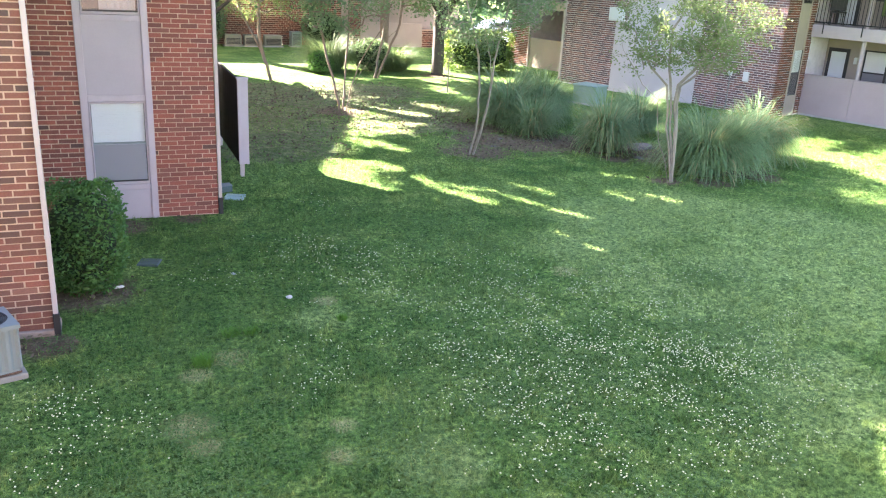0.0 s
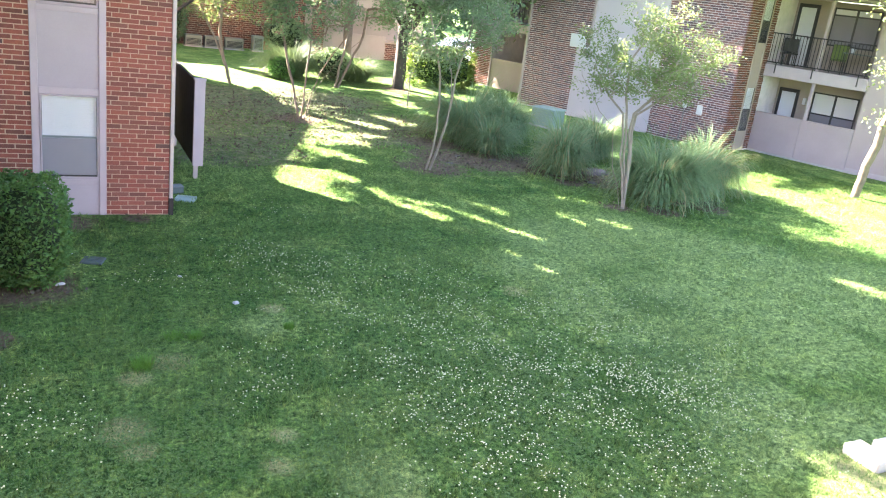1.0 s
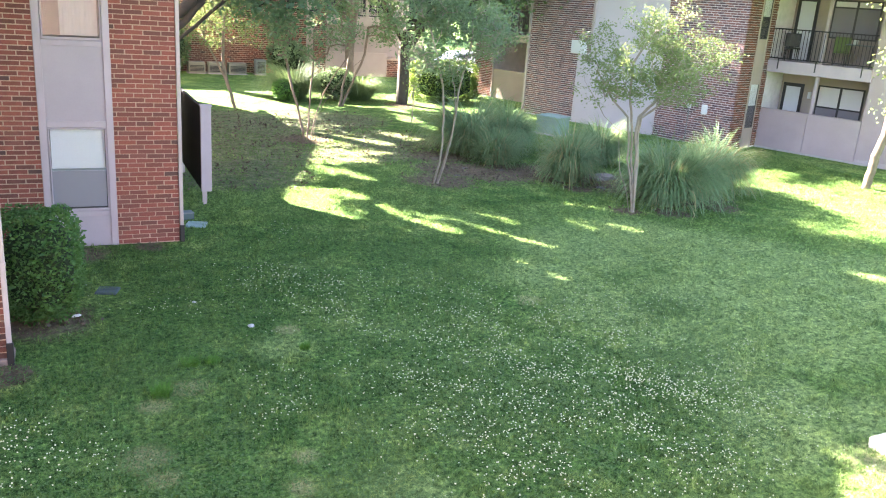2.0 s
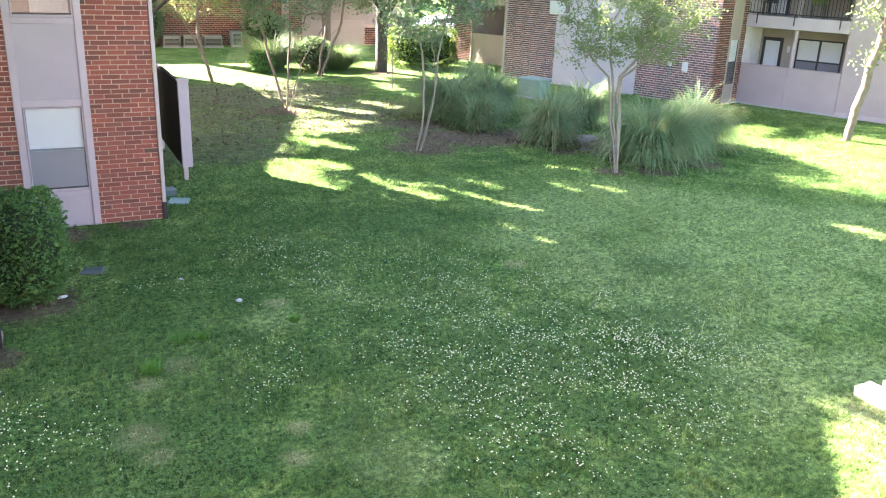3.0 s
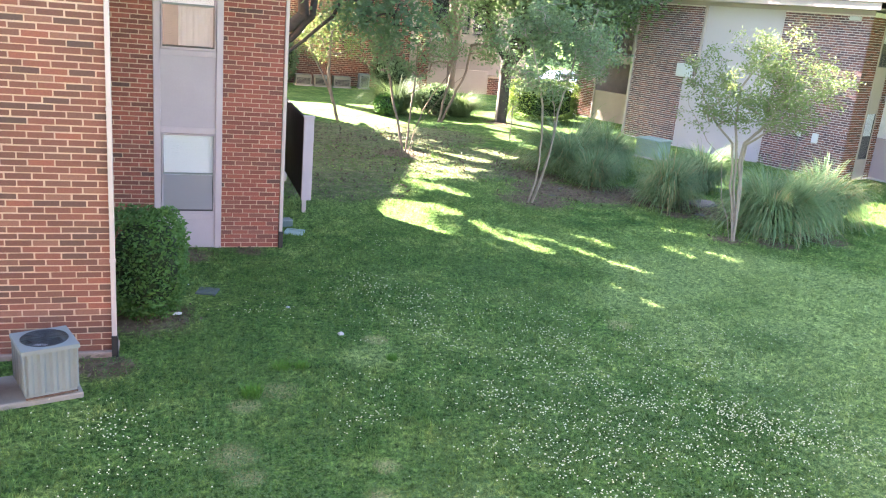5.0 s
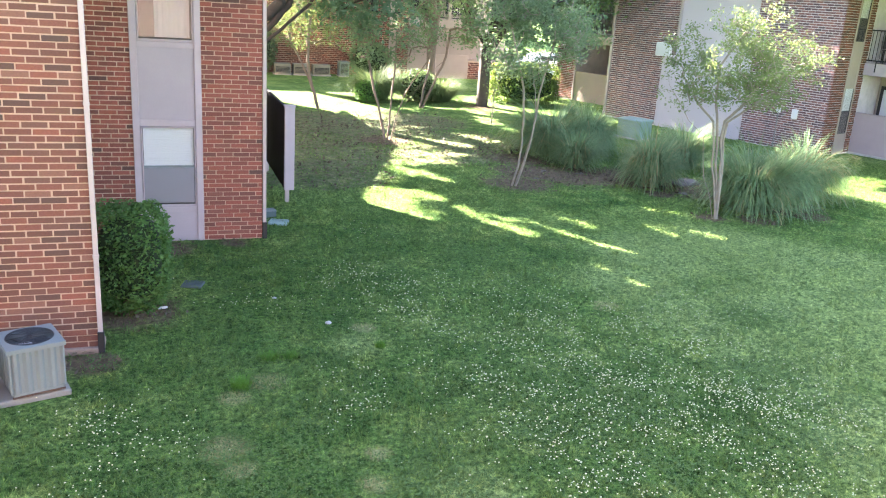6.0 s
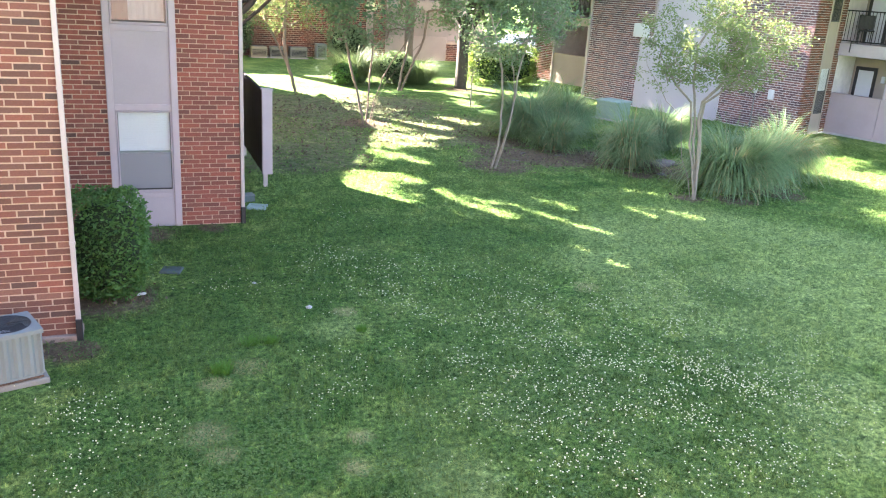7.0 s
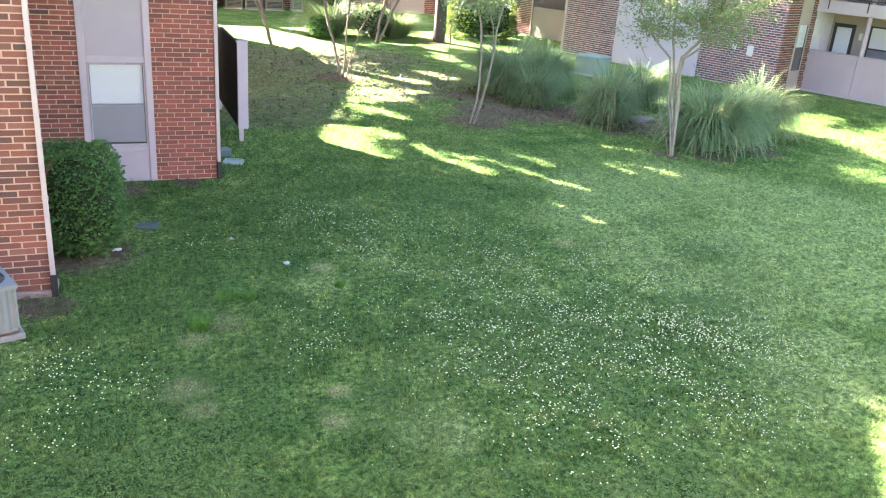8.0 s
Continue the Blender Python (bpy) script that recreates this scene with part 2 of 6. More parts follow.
def lawn_colour(nt, v):
    """Lawn colour: darker green clover drifts, paler thin grass and a mottle of clumps."""
    big = noise_tex(nt, v, 0.33, 4, 0.55)
    mid = noise_tex(nt, v, 1.5, 5, 0.65)
    c = ramp(nt, mid, [(0.32, (0.044, 0.112, 0.027)), (0.5, (0.092, 0.182, 0.044)), (0.66, (0.186, 0.268, 0.078))])
    c = mixed(nt, ramp(nt, big, [(0.42, (0, 0, 0)), (0.7, (0.75, 0.75, 0.75))]), c, (0.174, 0.266, 0.082))
    c = mixed(nt, scaled(nt, bed_mask(nt, v, DRY), 0.75), c, (0.232, 0.325, 0.122))
    c = mixed(nt, scaled(nt, bed_mask(nt, v, DARK_GREEN), 0.5), c, (0.056, 0.138, 0.031))
    drift = noise_tex(nt, v, 3.4, 5, 0.7)
    c = mixed(nt, 0.55, c, ramp(nt, drift, [(0.38, (0.62, 0.70, 0.63)), (0.5, (1.06, 1.06, 1.06)), (0.62, (1.50, 1.42, 1.44))]), "MULTIPLY")
    clump = noise_tex(nt, v, 14.0, 5, 0.75)
    c = mixed(nt, 0.9, c, ramp(nt, clump, [(0.36, (0.24, 0.31, 0.26)), (0.5, (1.0, 1.0, 1.0)), (0.64, (2.15, 1.95, 1.9))]), "MULTIPLY")
    return c, big, mid


BARE = [(12.3, 14.1, 0.45), (13.9, 14.3, 0.5), (11.45, 16.6, 0.4), (-0.72, 9.2, 0.3), (-1.1, 9.25, 0.25), (8.3, 17.9, 0.9), (9.2, 19.2, 1.0), (9.6, 20.8, 0.9), (10.2, 18.6, 1.2), (11.6, 18.3, 1.3), (12.9, 17.0, 1.2), (13.6, 15.6, 1.3), (11.3, 14.4, 0.35), (-0.35, 10.75, 0.58), (0.2, 13.5, 0.4), (1.2, 13.75, 0.25),
        (-0.7, 9.35, 0.2), (6.5, 23.6, 0.8), (12.6, 31.5, 0.6)]
HILL = [(3.6, 19.0, 1.6), (4.2, 21.5, 2.0), (4.4, 24.5, 2.1), (4.8, 27.5, 2.0), (7.6, 21.5, 1.6), (9.2, 23.5, 1.8), (6.8, 25.5, 1.8), (8.5, 27.5, 1.8)]
# thin worn grass; the last three spots paint the sun patch brighter
THIN_AND_SUNLIT = [(1.10, 8.4, 0.20), (0.70, 8.08, 0.16), (0.52, 7.1, 0.22), (0.62, 6.7, 0.16), (1.75, 6.2, 0.14), (1.9, 6.7, 0.12), (2.5, 9.75, 0.16), (6.2, 9.9, 0.2), (7.4, 4.5, 0.6), (7.1, 3.8, 0.7), (7.9, 4.1, 0.6)]
M_LAWN, nt, b = material("lawn")
v = texco(nt)
c, big, mid = lawn_colour(nt, v)
soil = ramp(nt, noise_tex(nt, v, 7, 5, 0.7), [(0.3, (0.09, 0.065, 0.045)), (0.7, (0.22, 0.17, 0.12))])
straw = ramp(nt, noise_tex(nt, v, 16, 5, 0.7), [(0.3, (0.25, 0.25, 0.11)), (0.7, (0.66, 0.58, 0.32))])
half = nt.nodes.new("ShaderNodeMath")
half.operation = "MULTIPLY"
half.inputs[1].default_value = 0.58
nt.links.new(bed_mask(nt, v, THIN_AND_SUNLIT), half.inputs[0])
c = mixed(nt, half.outputs[0], c, straw)
mott = ramp(nt, noise_tex(nt, v, 4.5, 6, 0.75), [(0.36, (0.070, 0.095, 0.040)), (0.5, (0.165, 0.140, 0.098)), (0.64, (0.30, 0.25, 0.19))])
most = nt.nodes.new("ShaderNodeMath")
most.operation = "MULTIPLY"
most.inputs[1].default_value = 0.6
nt.links.new(bed_mask(nt, v, HILL), most.inputs[0])
c = mixed(nt, most.outputs[0], c, mott)
c = mixed(nt, bed_mask(nt, v, BARE), c, soil)
fine = noise_tex(nt, v, 38, 6, 0.75)
c = mixed(nt, 0.7, c, ramp(nt, fine, [(0.32, (0.45, 0.5, 0.42)), (0.62, (1.3, 1.25, 1.2))]), "MULTIPLY")
nt.links.new(c, b.inputs["Base Color"])
b.inputs["Roughness"].default_value = 0.95
b.inputs["Specular IOR Level"].default_value = 0.15
bump(nt, b, fine, 1.0, 0.05)

M_BLADE, nt, b = material("grass_blade")
v = texco(nt)
c, big, mid = lawn_colour(nt, v)
rnd = nt.nodes.new("ShaderNodeNewGeometry").outputs["Random Per Island"]
c = mixed(nt, 0.75, c, ramp(nt, rnd, [(0.0, (0.7, 0.74, 0.66)), (0.85, (1.3, 1.25, 1.2)), (1.0, (1.7, 1.5, 1.3))]), "MULTIPLY")
nt.links.new(c, b.inputs["Base Color"])
b.inputs["Roughness"].default_value = 0.7
tr = nt.nodes.new("ShaderNodeBsdfTranslucent")
nt.links.new(mixed(nt, 0.4, c, (0.22, 0.34, 0.08)), tr.inputs["Color"])
mx = nt.nodes.new("ShaderNodeMixShader")
mx.inputs["Fac"].default_value = 0.3
nt.links.new(b.outputs[0], mx.inputs[1])
nt.links.new(tr.outputs[0], mx.inputs[2])
nt.links.new(mx.outputs[0], nt.nodes["Material Output"].inputs["Surface"])


# ---- building blocks ----
def thing(name, m=None, label="", category="", group="", kind=""):
    ob = new(name)
    ob.empty_display_size = 0.2
    if m is not None:
        ob.matrix_basis = m
    return tagged(ob, label, category, group, kind)


def part(name, bm, mat, parent, label="", m=None, smooth=False):
    if isinstance(bm, bmesh.types.BMesh):
        me = bpy.data.meshes.new(name)
        bm.to_mesh(me)
        bm.free()
    else:
        me = bm
    if mat is not None and not me.materials:
        me.materials.append(mat)
    if smooth:
        me.polygons.foreach_set("use_smooth", [True] * len(me.polygons))
    ob = new(name, me)
    ob.parent = parent
    if m is not None:
        ob.matrix_basis = m
    return tagged(ob, label)


def add_box(bm, lo, hi, bevel=0.0):
    lo, hi = Vector(lo), Vector(hi)
    mid, size = (lo + hi) / 2, hi - lo
    got = bmesh.ops.create_cube(bm, size=1.0, matrix=Matrix.Translation(mid) @ Matrix.Diagonal((*size, 1)))
    if bevel > 0:
        edges = list({e for vt in got["verts"] for e in vt.link_edges})
        bmesh.ops.bevel(bm, geom=edges, offset=bevel, segments=1, affect="EDGES", profile=0.5)


def box(name, lo, hi, mat, parent, bevel=0.004, label="", m=None):
    bm = bmesh.new()
    add_box(bm, lo, hi, bevel)
    return part(name, bm, mat, parent, label, m)


def boxes(name, items, mat, parent, bevel=0.004, label="", m=None):
    bm = bmesh.new()
    for lo, hi in items:
        add_box(bm, lo, hi, bevel)
    return part(name, bm, mat, parent, label, m)


def add_tube(bm, pts, radii, sides=8, cap=True):
    """A round tube along points with a radius at each."""
    rings = []
    pts = [Vector(p) for p in pts]
    for i, p in enumerate(pts):
        d = (pts[min(i + 1, len(pts) - 1)] - pts[max(i - 1, 0)]).normalized()
        a = d.orthogonal().normalized() if i == 0 else (rings_a - d * rings_a.dot(d)).normalized()
        rings_a = a
        bb = d.cross(a)
        rings.append([bm.verts.new(p + (a * math.cos(2 * math.pi * k / sides) + bb * math.sin(2 * math.pi * k / sides)) * radii[i]) for k in range(sides)])
    for r0, r1 in zip(rings, rings[1:]):
        for k in range(sides):
            bm.faces.new((r0[k], r0[(k + 1) % sides], r1[(k + 1) % sides], r1[k]))
    if cap:
        bm.faces.new(rings[0][::-1])
        bm.faces.new(rings[-1])


def mesh_from(name, verts, faces):
    """A mesh from arrays: verts (n, 3), faces (m, k) with the same k for all."""
    verts, faces = np.asarray(verts, np.float32), np.asarray(faces, np.int32)
    me = bpy.data.meshes.new(name)
    me.vertices.add(len(verts))
    me.vertices.foreach_set("co", verts.ravel())
    k = faces.shape[1]
    me.loops.add(faces.size)
    me.loops.foreach_set("vertex_index", faces.ravel())
    me.polygons.add(len(faces))
    me.polygons.foreach_set("loop_start", np.arange(0, faces.size, k, dtype=np.int32))
    me.update(calc_edges=True)
    me.polygons.foreach_set("use_smooth", [False] * len(faces))
    me.validate()
    return me


# ---- bricks ----
def courses(u0, u1, z0, z1, course, length, joint, holes=()):
    """Rectangles (u0, u1, z0, z1) of a running bond between u0 and u1, with holes left out."""
    out = []
    for i in range(int(round((z1 - z0) / course))):
        za, zb = z0 + i * course, z0 + (i + 1) * course - joint
        spans = [(u0, u1)]
        for ha, hb, hz0, hz1 in holes:
            if za < hz1 - 0.01 and zb > hz0 + 0.01:
                spans = [s for a, bb in spans for s in ((a, min(bb, ha)), (max(a, hb), bb)) if s[1] - s[0] > 0.03]
        shift = (0.5 * length if i % 2 else 0.0) + 0.02 * math.sin(i * 1.7)
        for a, bb in spans:
            k = math.floor((a - shift) / length)
            while shift + k * length < bb:
                x0, x1 = max(a, shift + k * length), min(bb + joint, shift + (k + 1) * length) - joint
                if x1 - x0 > 0.025:
                    out.append((x0, x1, za, zb))
                k += 1
    return out


def unit_brick():
    bm = bmesh.new()
    add_box(bm, (0, -0.012, 0), (1, 0.02, 1))
    me = bpy.data.meshes.new("brick")
    bm.to_mesh(me)
    bm.free()
    return me


def brick_parts(rects, m, mat, parent, proud=1.0, seed=1):
    """Each rectangle as a brick object of its own under parent; m maps (u, depth, z) to the parent's space."""
    rng = random.Random(seed)
    me = unit_brick()
    me.materials.append(mat)
    for x0, x1, z0, z1 in rects:
        ob = new("brick", me)
        ob.parent = parent
        k = proud * rng.uniform(0.6, 1.25)
        cut = rng.uniform(0.0, 0.007)
        ob.matrix_basis = m @ Matrix.LocRotScale((x0 + cut * rng.uniform(0, 1), 0, z0 + rng.uniform(-0.002, 0.002)), Euler((0, rng.uniform(-0.007, 0.007), 0)), (x1 - x0 - cut, k, (z1 - z0) * rng.uniform(0.95, 1.01)))


def brick_mass(name, rects, m, mat, parent, proud=0.012, seed=2):
    """The rest of the bricks of a wall, joined into one part."""
    if not rects:
        return None
    r = np.array(rects)
    n = len(r)
    rng = np.random.default_rng(seed)
    p = -proud * rng.uniform(0.6, 1.25, n)
    vs = np.zeros((n, 8, 3))
    e = 0.003
    for i, (ux, uz, front) in enumerate([(0, 0, 0), (1, 0, 0), (1, 1, 0), (0, 1, 0), (0, 0, 1), (1, 0, 1), (1, 1, 1), (0, 1, 1)]):
        ins = e if front else 0.0
        vs[:, i, 0] = (r[:, 1] - ins) if ux else (r[:, 0] + ins)
        vs[:, i, 2] = (r[:, 3] - ins) if uz else (r[:, 2] + ins)
        vs[:, i, 1] = p if front else 0.02
    quad = np.array([[4, 5, 6, 7], [0, 1, 5, 4], [1, 2, 6, 5], [2, 3, 7, 6], [3, 0, 4, 7]])
    fs = (np.arange(n)[:, None, None] * 8 + quad[None]).reshape(-1, 4)
    me = mesh_from(name, vs.reshape(-1, 3), fs)
    ob = part(name, me, mat, parent, m=m)
    return tagged(ob, kind="stuff")


# ---- ground ----
def ground_sheet():
    xs = np.concatenate([np.linspace(-400, -30, 8), np.linspace(-24, 40, 65), np.linspace(50, 400, 8)])
    ys = np.concatenate([np.linspace(-400, -20, 8), np.linspace(-14, 56, 71), np.linspace(70, 500, 8)])
    X, Y = np.meshgrid(xs, ys)
    Z = 0.012 * np.sin(X * 1.3 + 0.7 * Y) * np.cos(Y * 0.9 - 0.4 * X)
    n, k = len(xs), len(ys)
    idx = np.arange(n * k).reshape(k, n)
    f = np.stack([idx[:-1, :-1], idx[:-1, 1:], idx[1:, 1:], idx[1:, :-1]], -1).reshape(-1, 4)
    me = mesh_from("ground", np.stack([X, Y, Z], -1).reshape(-1, 3), f)
    me.materials.append(M_LAWN)
    me.polygons.foreach_set("use_smooth", [True] * len(me.polygons))
    tagged(new("ground", me), "shaded green lawn with clover and worn bare patches", "lawn", kind="structure")


ground_sheet()

# ---- apartment building with the stepped brick front ----
COURSE, BRICK, JOINT = 0.0745, 0.268, 0.0145
EAVE = 5.35


def curtain(parent, x0, x1, y, z0, z1):
    """A pleated cloth hanging behind the glass."""
    n = 40
    bm = bmesh.new()
    cols = []
    for i in range(n + 1):
        x = x0 + (x1 - x0) * i / n
        d = 0.003 * math.sin(i * 0.9) + 0.0015 * math.sin(i * 2.3)
        cols.append([bm.verts.new((x, y + d, z)) for z in (z0, (z0 + z1) / 2, z1)])
    for a, c2 in zip(cols, cols[1:]):
        for k in range(2):
            bm.faces.new((a[k], c2[k], c2[k + 1], a[k + 1]))
    part("curtain", bm, M_CREAM, parent, "grey-white cloth curtain", smooth=True)


def window_unit(name, x0, x1, z0, z1, y, parent, meet, blind_from, label, screen=True):
    """A single-hung window in a wall that faces -y: frame, two sashes, blind behind the glass."""
    win = box(name, (x0, y + 0.09, z0), (x1, y + 0.11, z1), M_DARKROOM, parent, 0, label)
    f = 0.022
    boxes("window_frame", [((x0, y, z0), (x0 + f, y + 0.088, z1)), ((x1 - f, y, z0), (x1, y + 0.088, z1)),
                           ((x0 + f, y, z0), (x1 - f, y + 0.088, z0 + 0.035)), ((x0 + f, y, z1 - f), (x1 - f, y + 0.088, z1))], M_LILAC_T, win, 0.003)
    box("bottom_rail", (x0 + f, y + 0.004, z0 + 0.036), (x1 - f, y + 0.03, z0 + 0.062), M_FRAME, win, 0.003, "dark bottom rail")
    box("side_seal", (x1 - f - 0.012, y + 0.004, z0 + 0.063), (x1 - f, y + 0.03, meet - 0.017), M_FRAME, win, 0.002)
    if screen:
        box("insect_screen", (x0 + f, y + 0.006, z0 + 0.063), (x1 - f - 0.013, y + 0.008, meet - 0.017), M_MESH, win, 0, "grey insect screen")
    box("meeting_rail", (x0 + f, y + 0.012, meet - 0.016), (x1 - f, y + 0.04, meet + 0.016), M_GALV, win, 0.003)
    up = box("pane", (x0 + f, y + 0.030, meet + 0.017), (x1 - f, y + 0.034, z1 - f), M_GLASS, win, 0)
    low = box("pane", (x0 + f, y + 0.020, z0 + 0.036), (x1 - f, y + 0.024, meet - 0.017), M_GLASS, win, 0)
    up.visible_shadow = low.visible_shadow = False
    if not screen:
        curtain(win, x0 + 0.26, x1 - 0.05, y + 0.07, z0 + 0.06, meet - 0.02)
        box("blind", (x0 + 0.03, y + 0.055, meet + 0.0), (x1 - 0.03, y + 0.062, z1 - 0.03), M_BLIND, win, 0, "white blind")
        box("wall_beyond", (x0 + f, y + 0.084, z0), (x0 + 0.25, y + 0.089, z1), M_DARKROOM, win, 0)
        return win
    bm = bmesh.new()
    n = max(4, int((z1 - blind_from) / 0.028))
    for i in range(n):
        z = blind_from + (z1 - blind_from) * i / n
        add_box(bm, (x0 + 0.03, y + 0.058 + 0.002 * (i % 2), z), (x1 - 0.03, y + 0.066 + 0.002 * (i % 2), z + (z1 - blind_from) / n - 0.001))
    part("blind", bm, M_BLIND, win)
    return win


def gable_roof(parent, x0, x1, y0, y1, z, rise, over=0.4, along="x"):
    bm = bmesh.new()
    x0, x1, y0, y1 = x0 - over, x1 + over, y0 - over, y1 + over
    th = 0.16
    if along == "x":
        ym = (y0 + y1) / 2
        prof = [(y0, z), (ym, z + rise), (y1, z), (y1, z - th), (ym, z + rise - th), (y0, z - th)]
        ends = [[bm.verts.new((x, a, h)) for a, h in prof] for x in (x0, x1)]
    else:
        xm = (x0 + x1) / 2
        prof = [(x0, z), (xm, z + rise), (x1, z), (x1, z - th), (xm, z + rise - th), (x0, z - th)]
        ends = [[bm.verts.new((a, y, h)) for a, h in prof] for y in (y0, y1)]
    n = len(prof)
    for i in range(n):
        bm.faces.new((ends[0][i], ends[0][(i + 1) % n], ends[1][(i + 1) % n], ends[1][i]))
    for e in ends:
        bm.faces.new((e[0], e[1], e[4], e[5]))
        bm.faces.new((e[1], e[2], e[3], e[4]))
    bmesh.ops.recalc_face_normals(bm, faces=bm.faces)
    return part("roof", bm, M_ROOF, parent, "dark shingle roof")


def downspout(parent, x, y, z0, z1, w=0.055, d=0.045, m=None):
    bm = bmesh.new()
    add_box(bm, (x, y, z0), (x + w, y + d, z1), 0.006)
    for zz in (z0 + 0.9, z0 + 2.6):
        add_box(bm, (x - 0.006, y - 0.004, zz), (x + w + 0.006, y + d, zz + 0.035), 0.002)
    sp = part("downspout", bm, M_WHITE, parent, "white rectangular metal downspout", m)
    box("drain_boot", (x - 0.004, y - 0.012, 0.0), (x + w + 0.012, y + d + 0.01, z0 + 0.012), M_DARKPIPE, sp, 0.008, "black plastic drain boot")
    return sp


NEAR_Y, NEAR_X = 9.55, -0.70
BACK_Y, BACK_X = 13.93, 1.69
left = thing("apartment_building", None, "two-storey red brick apartment building with a lilac window bay", "apartment building")

# wall that stands nearest, in front of the clipped bush
near_wall = box("wall", (-9.0, NEAR_Y + 0.012, 0.02), (NEAR_X - 0.004, NEAR_Y + 0.30, EAVE), M_MORTAR, left, 0, "red and brown brick wall")
near_side = box("wall", (-9.0, NEAR_Y + 0.301, 0.02), (-1.7, BACK_Y + 0.2, EAVE), M_MORTAR, left, 0)
box("footing", (-9.0, NEAR_Y - 0.05, -0.2), (NEAR_X + 0.06, NEAR_Y + 0.32, 0.075), M_FOOT, left, 0.01, "stained concrete footing")
near_rects = courses(-9.0, NEAR_X, 0.078, EAVE - 0.02, COURSE, BRICK, JOINT)
downspout(left, NEAR_X - 0.002, NEAR_Y - 0.048, 0.26, EAVE)

# wall behind, with the bay of windows
PX0, PX1 = -0.33, 0.735
back_wall = boxes("wall", [((-1.7, BACK_Y + 0.012, 0.0), (PX0 + 0.004, BACK_Y + 0.30, EAVE)), ((PX1 - 0.004, BACK_Y + 0.012, 0.0), (BACK_X, BACK_Y + 0.30, EAVE)),
                           ((-9.0, BACK_Y + 0.31, 0.0), (BACK_X - 0.004, 20.0, EAVE))], M_MORTAR, left, 0, "red brick wall")
back_rects = courses(-1.7, BACK_X + 0.008, 0.02, EAVE - 0.02, COURSE, BRICK, 0.0115, [(PX0, PX1, -1, 9)])
side_rects = courses(BACK_Y + 0.02, 20.0, 0.02, EAVE - 0.02, COURSE, BRICK, JOINT)
downspout(left, BACK_X + 0.012, BACK_Y - 0.02, 0.28, EAVE, 0.06, 0.05)

bay = box("window_bay", (PX0, BACK_Y + 0.12, 0.0), (PX1, BACK_Y + 0.15, EAVE), M_LILAC, left, 0, "lilac-grey painted panel bay with two windows")
for z0, z1 in ((0.0, 0.598), (1.922, 3.252), (4.622, EAVE)):
    box("panel", (-0.222, BACK_Y + 0.012, z0), (0.630, BACK_Y + 0.119, z1), M_LILAC, bay, 0.002)
for x0, x1 in ((PX0 + 0.002, -0.222), (0.630, PX1 - 0.002)):
    box("trim_board", (x0, BACK_Y - 0.012, 0.0), (x1, BACK_Y + 0.029, EAVE), M_LILAC_T, bay, 0.004)
for z0, z1 in ((0.50, 0.585), (1.93, 2.03), (3.16, 3.245), (4.63, 4.73)):
    box("trim_rail", (-0.221, BACK_Y - 0.004, z0), (0.629, BACK_Y + 0.029, z1), M_LILAC_T, bay, 0.004)
window_unit("window", -0.212, 0.622, 0.60, 1.92, BACK_Y - 0.001, left, 1.265, 0.66, "window with a white blind drawn down")
window_unit("window", -0.212, 0.622, 3.255, 4.62, BACK_Y - 0.001, left, 3.94, 3.62, "window with a white blind over a grey curtain", False)
# roof out of view; rise and overhang set by its shadow edge
gable_roof(left, -9.0, BACK_X - 0.15, BACK_Y - 0.6, 20.0, EAVE + 0.16, 1.5)
# added unseen slab; its slanted outline shapes the shadow on the lawn
bm = bmesh.new()
plan = [(-9.4, 9.1), (0.35, 9.1), (1.1, 10.95), (2.25, 12.2), (2.25, 13.7), (-9.4, 13.7)]
low = [bm.verts.new((x, y, EAVE + 0.02)) for x, y in plan]
high = [bm.verts.new((x, y, EAVE + 0.16)) for x, y in plan]
bm.faces.new(low[::-1])
bm.faces.new(high)
for k in range(len(plan)):
    bm.faces.new((low[k], low[(k + 1) % 6], high[(k + 1) % 6], high[k]))
part("eave", bm, M_ROOF, left, "unseen eave slab added to shape the shade on the lawn")

# unseen building added beyond a gap; its size and roof shape the lawn's shade
row = thing("apartment_building", None, "unseen brick building added beyond the gap for its shade", "apartment building")
box("wall", (-12.0, 30.45, 0.0), (1.5, 36.5, EAVE), M_MORTAR, row, 0, "brick wall")
# solid gable, added so that no sun passes under the roof
bm = bmesh.new()
ends = [[bm.verts.new(p) for p in ((-12.0, y, EAVE + 0.004), (1.5, y, EAVE + 0.004), (-5.25, y, EAVE + 4.85))] for y in (30.45, 36.5)]
bm.faces.new(ends[0])
bm.faces.new(ends[1][::-1])
for k in range(3):
    bm.faces.new((ends[0][k], ends[1][k], ends[1][(k + 1) % 3], ends[0][(k + 1) % 3]))
bmesh.ops.recalc_face_normals(bm, faces=bm.faces)
part("gable", bm, M_MORTAR, row, "solid gable added to block the sun under the roof")
gable_roof(row, -12.0, 1.5, 30.45, 36.5, EAVE + 0.16, 5.2, 0.45, "y")

# building that the camera looks out from
own = thing("apartment_building", None, "brick apartment building from whose upper floor one looks out", "apartment building")
box("wall", (-9.0, -3.2, 0.0), (5.2, -1.6, 5.6), M_OWN, own, 0)

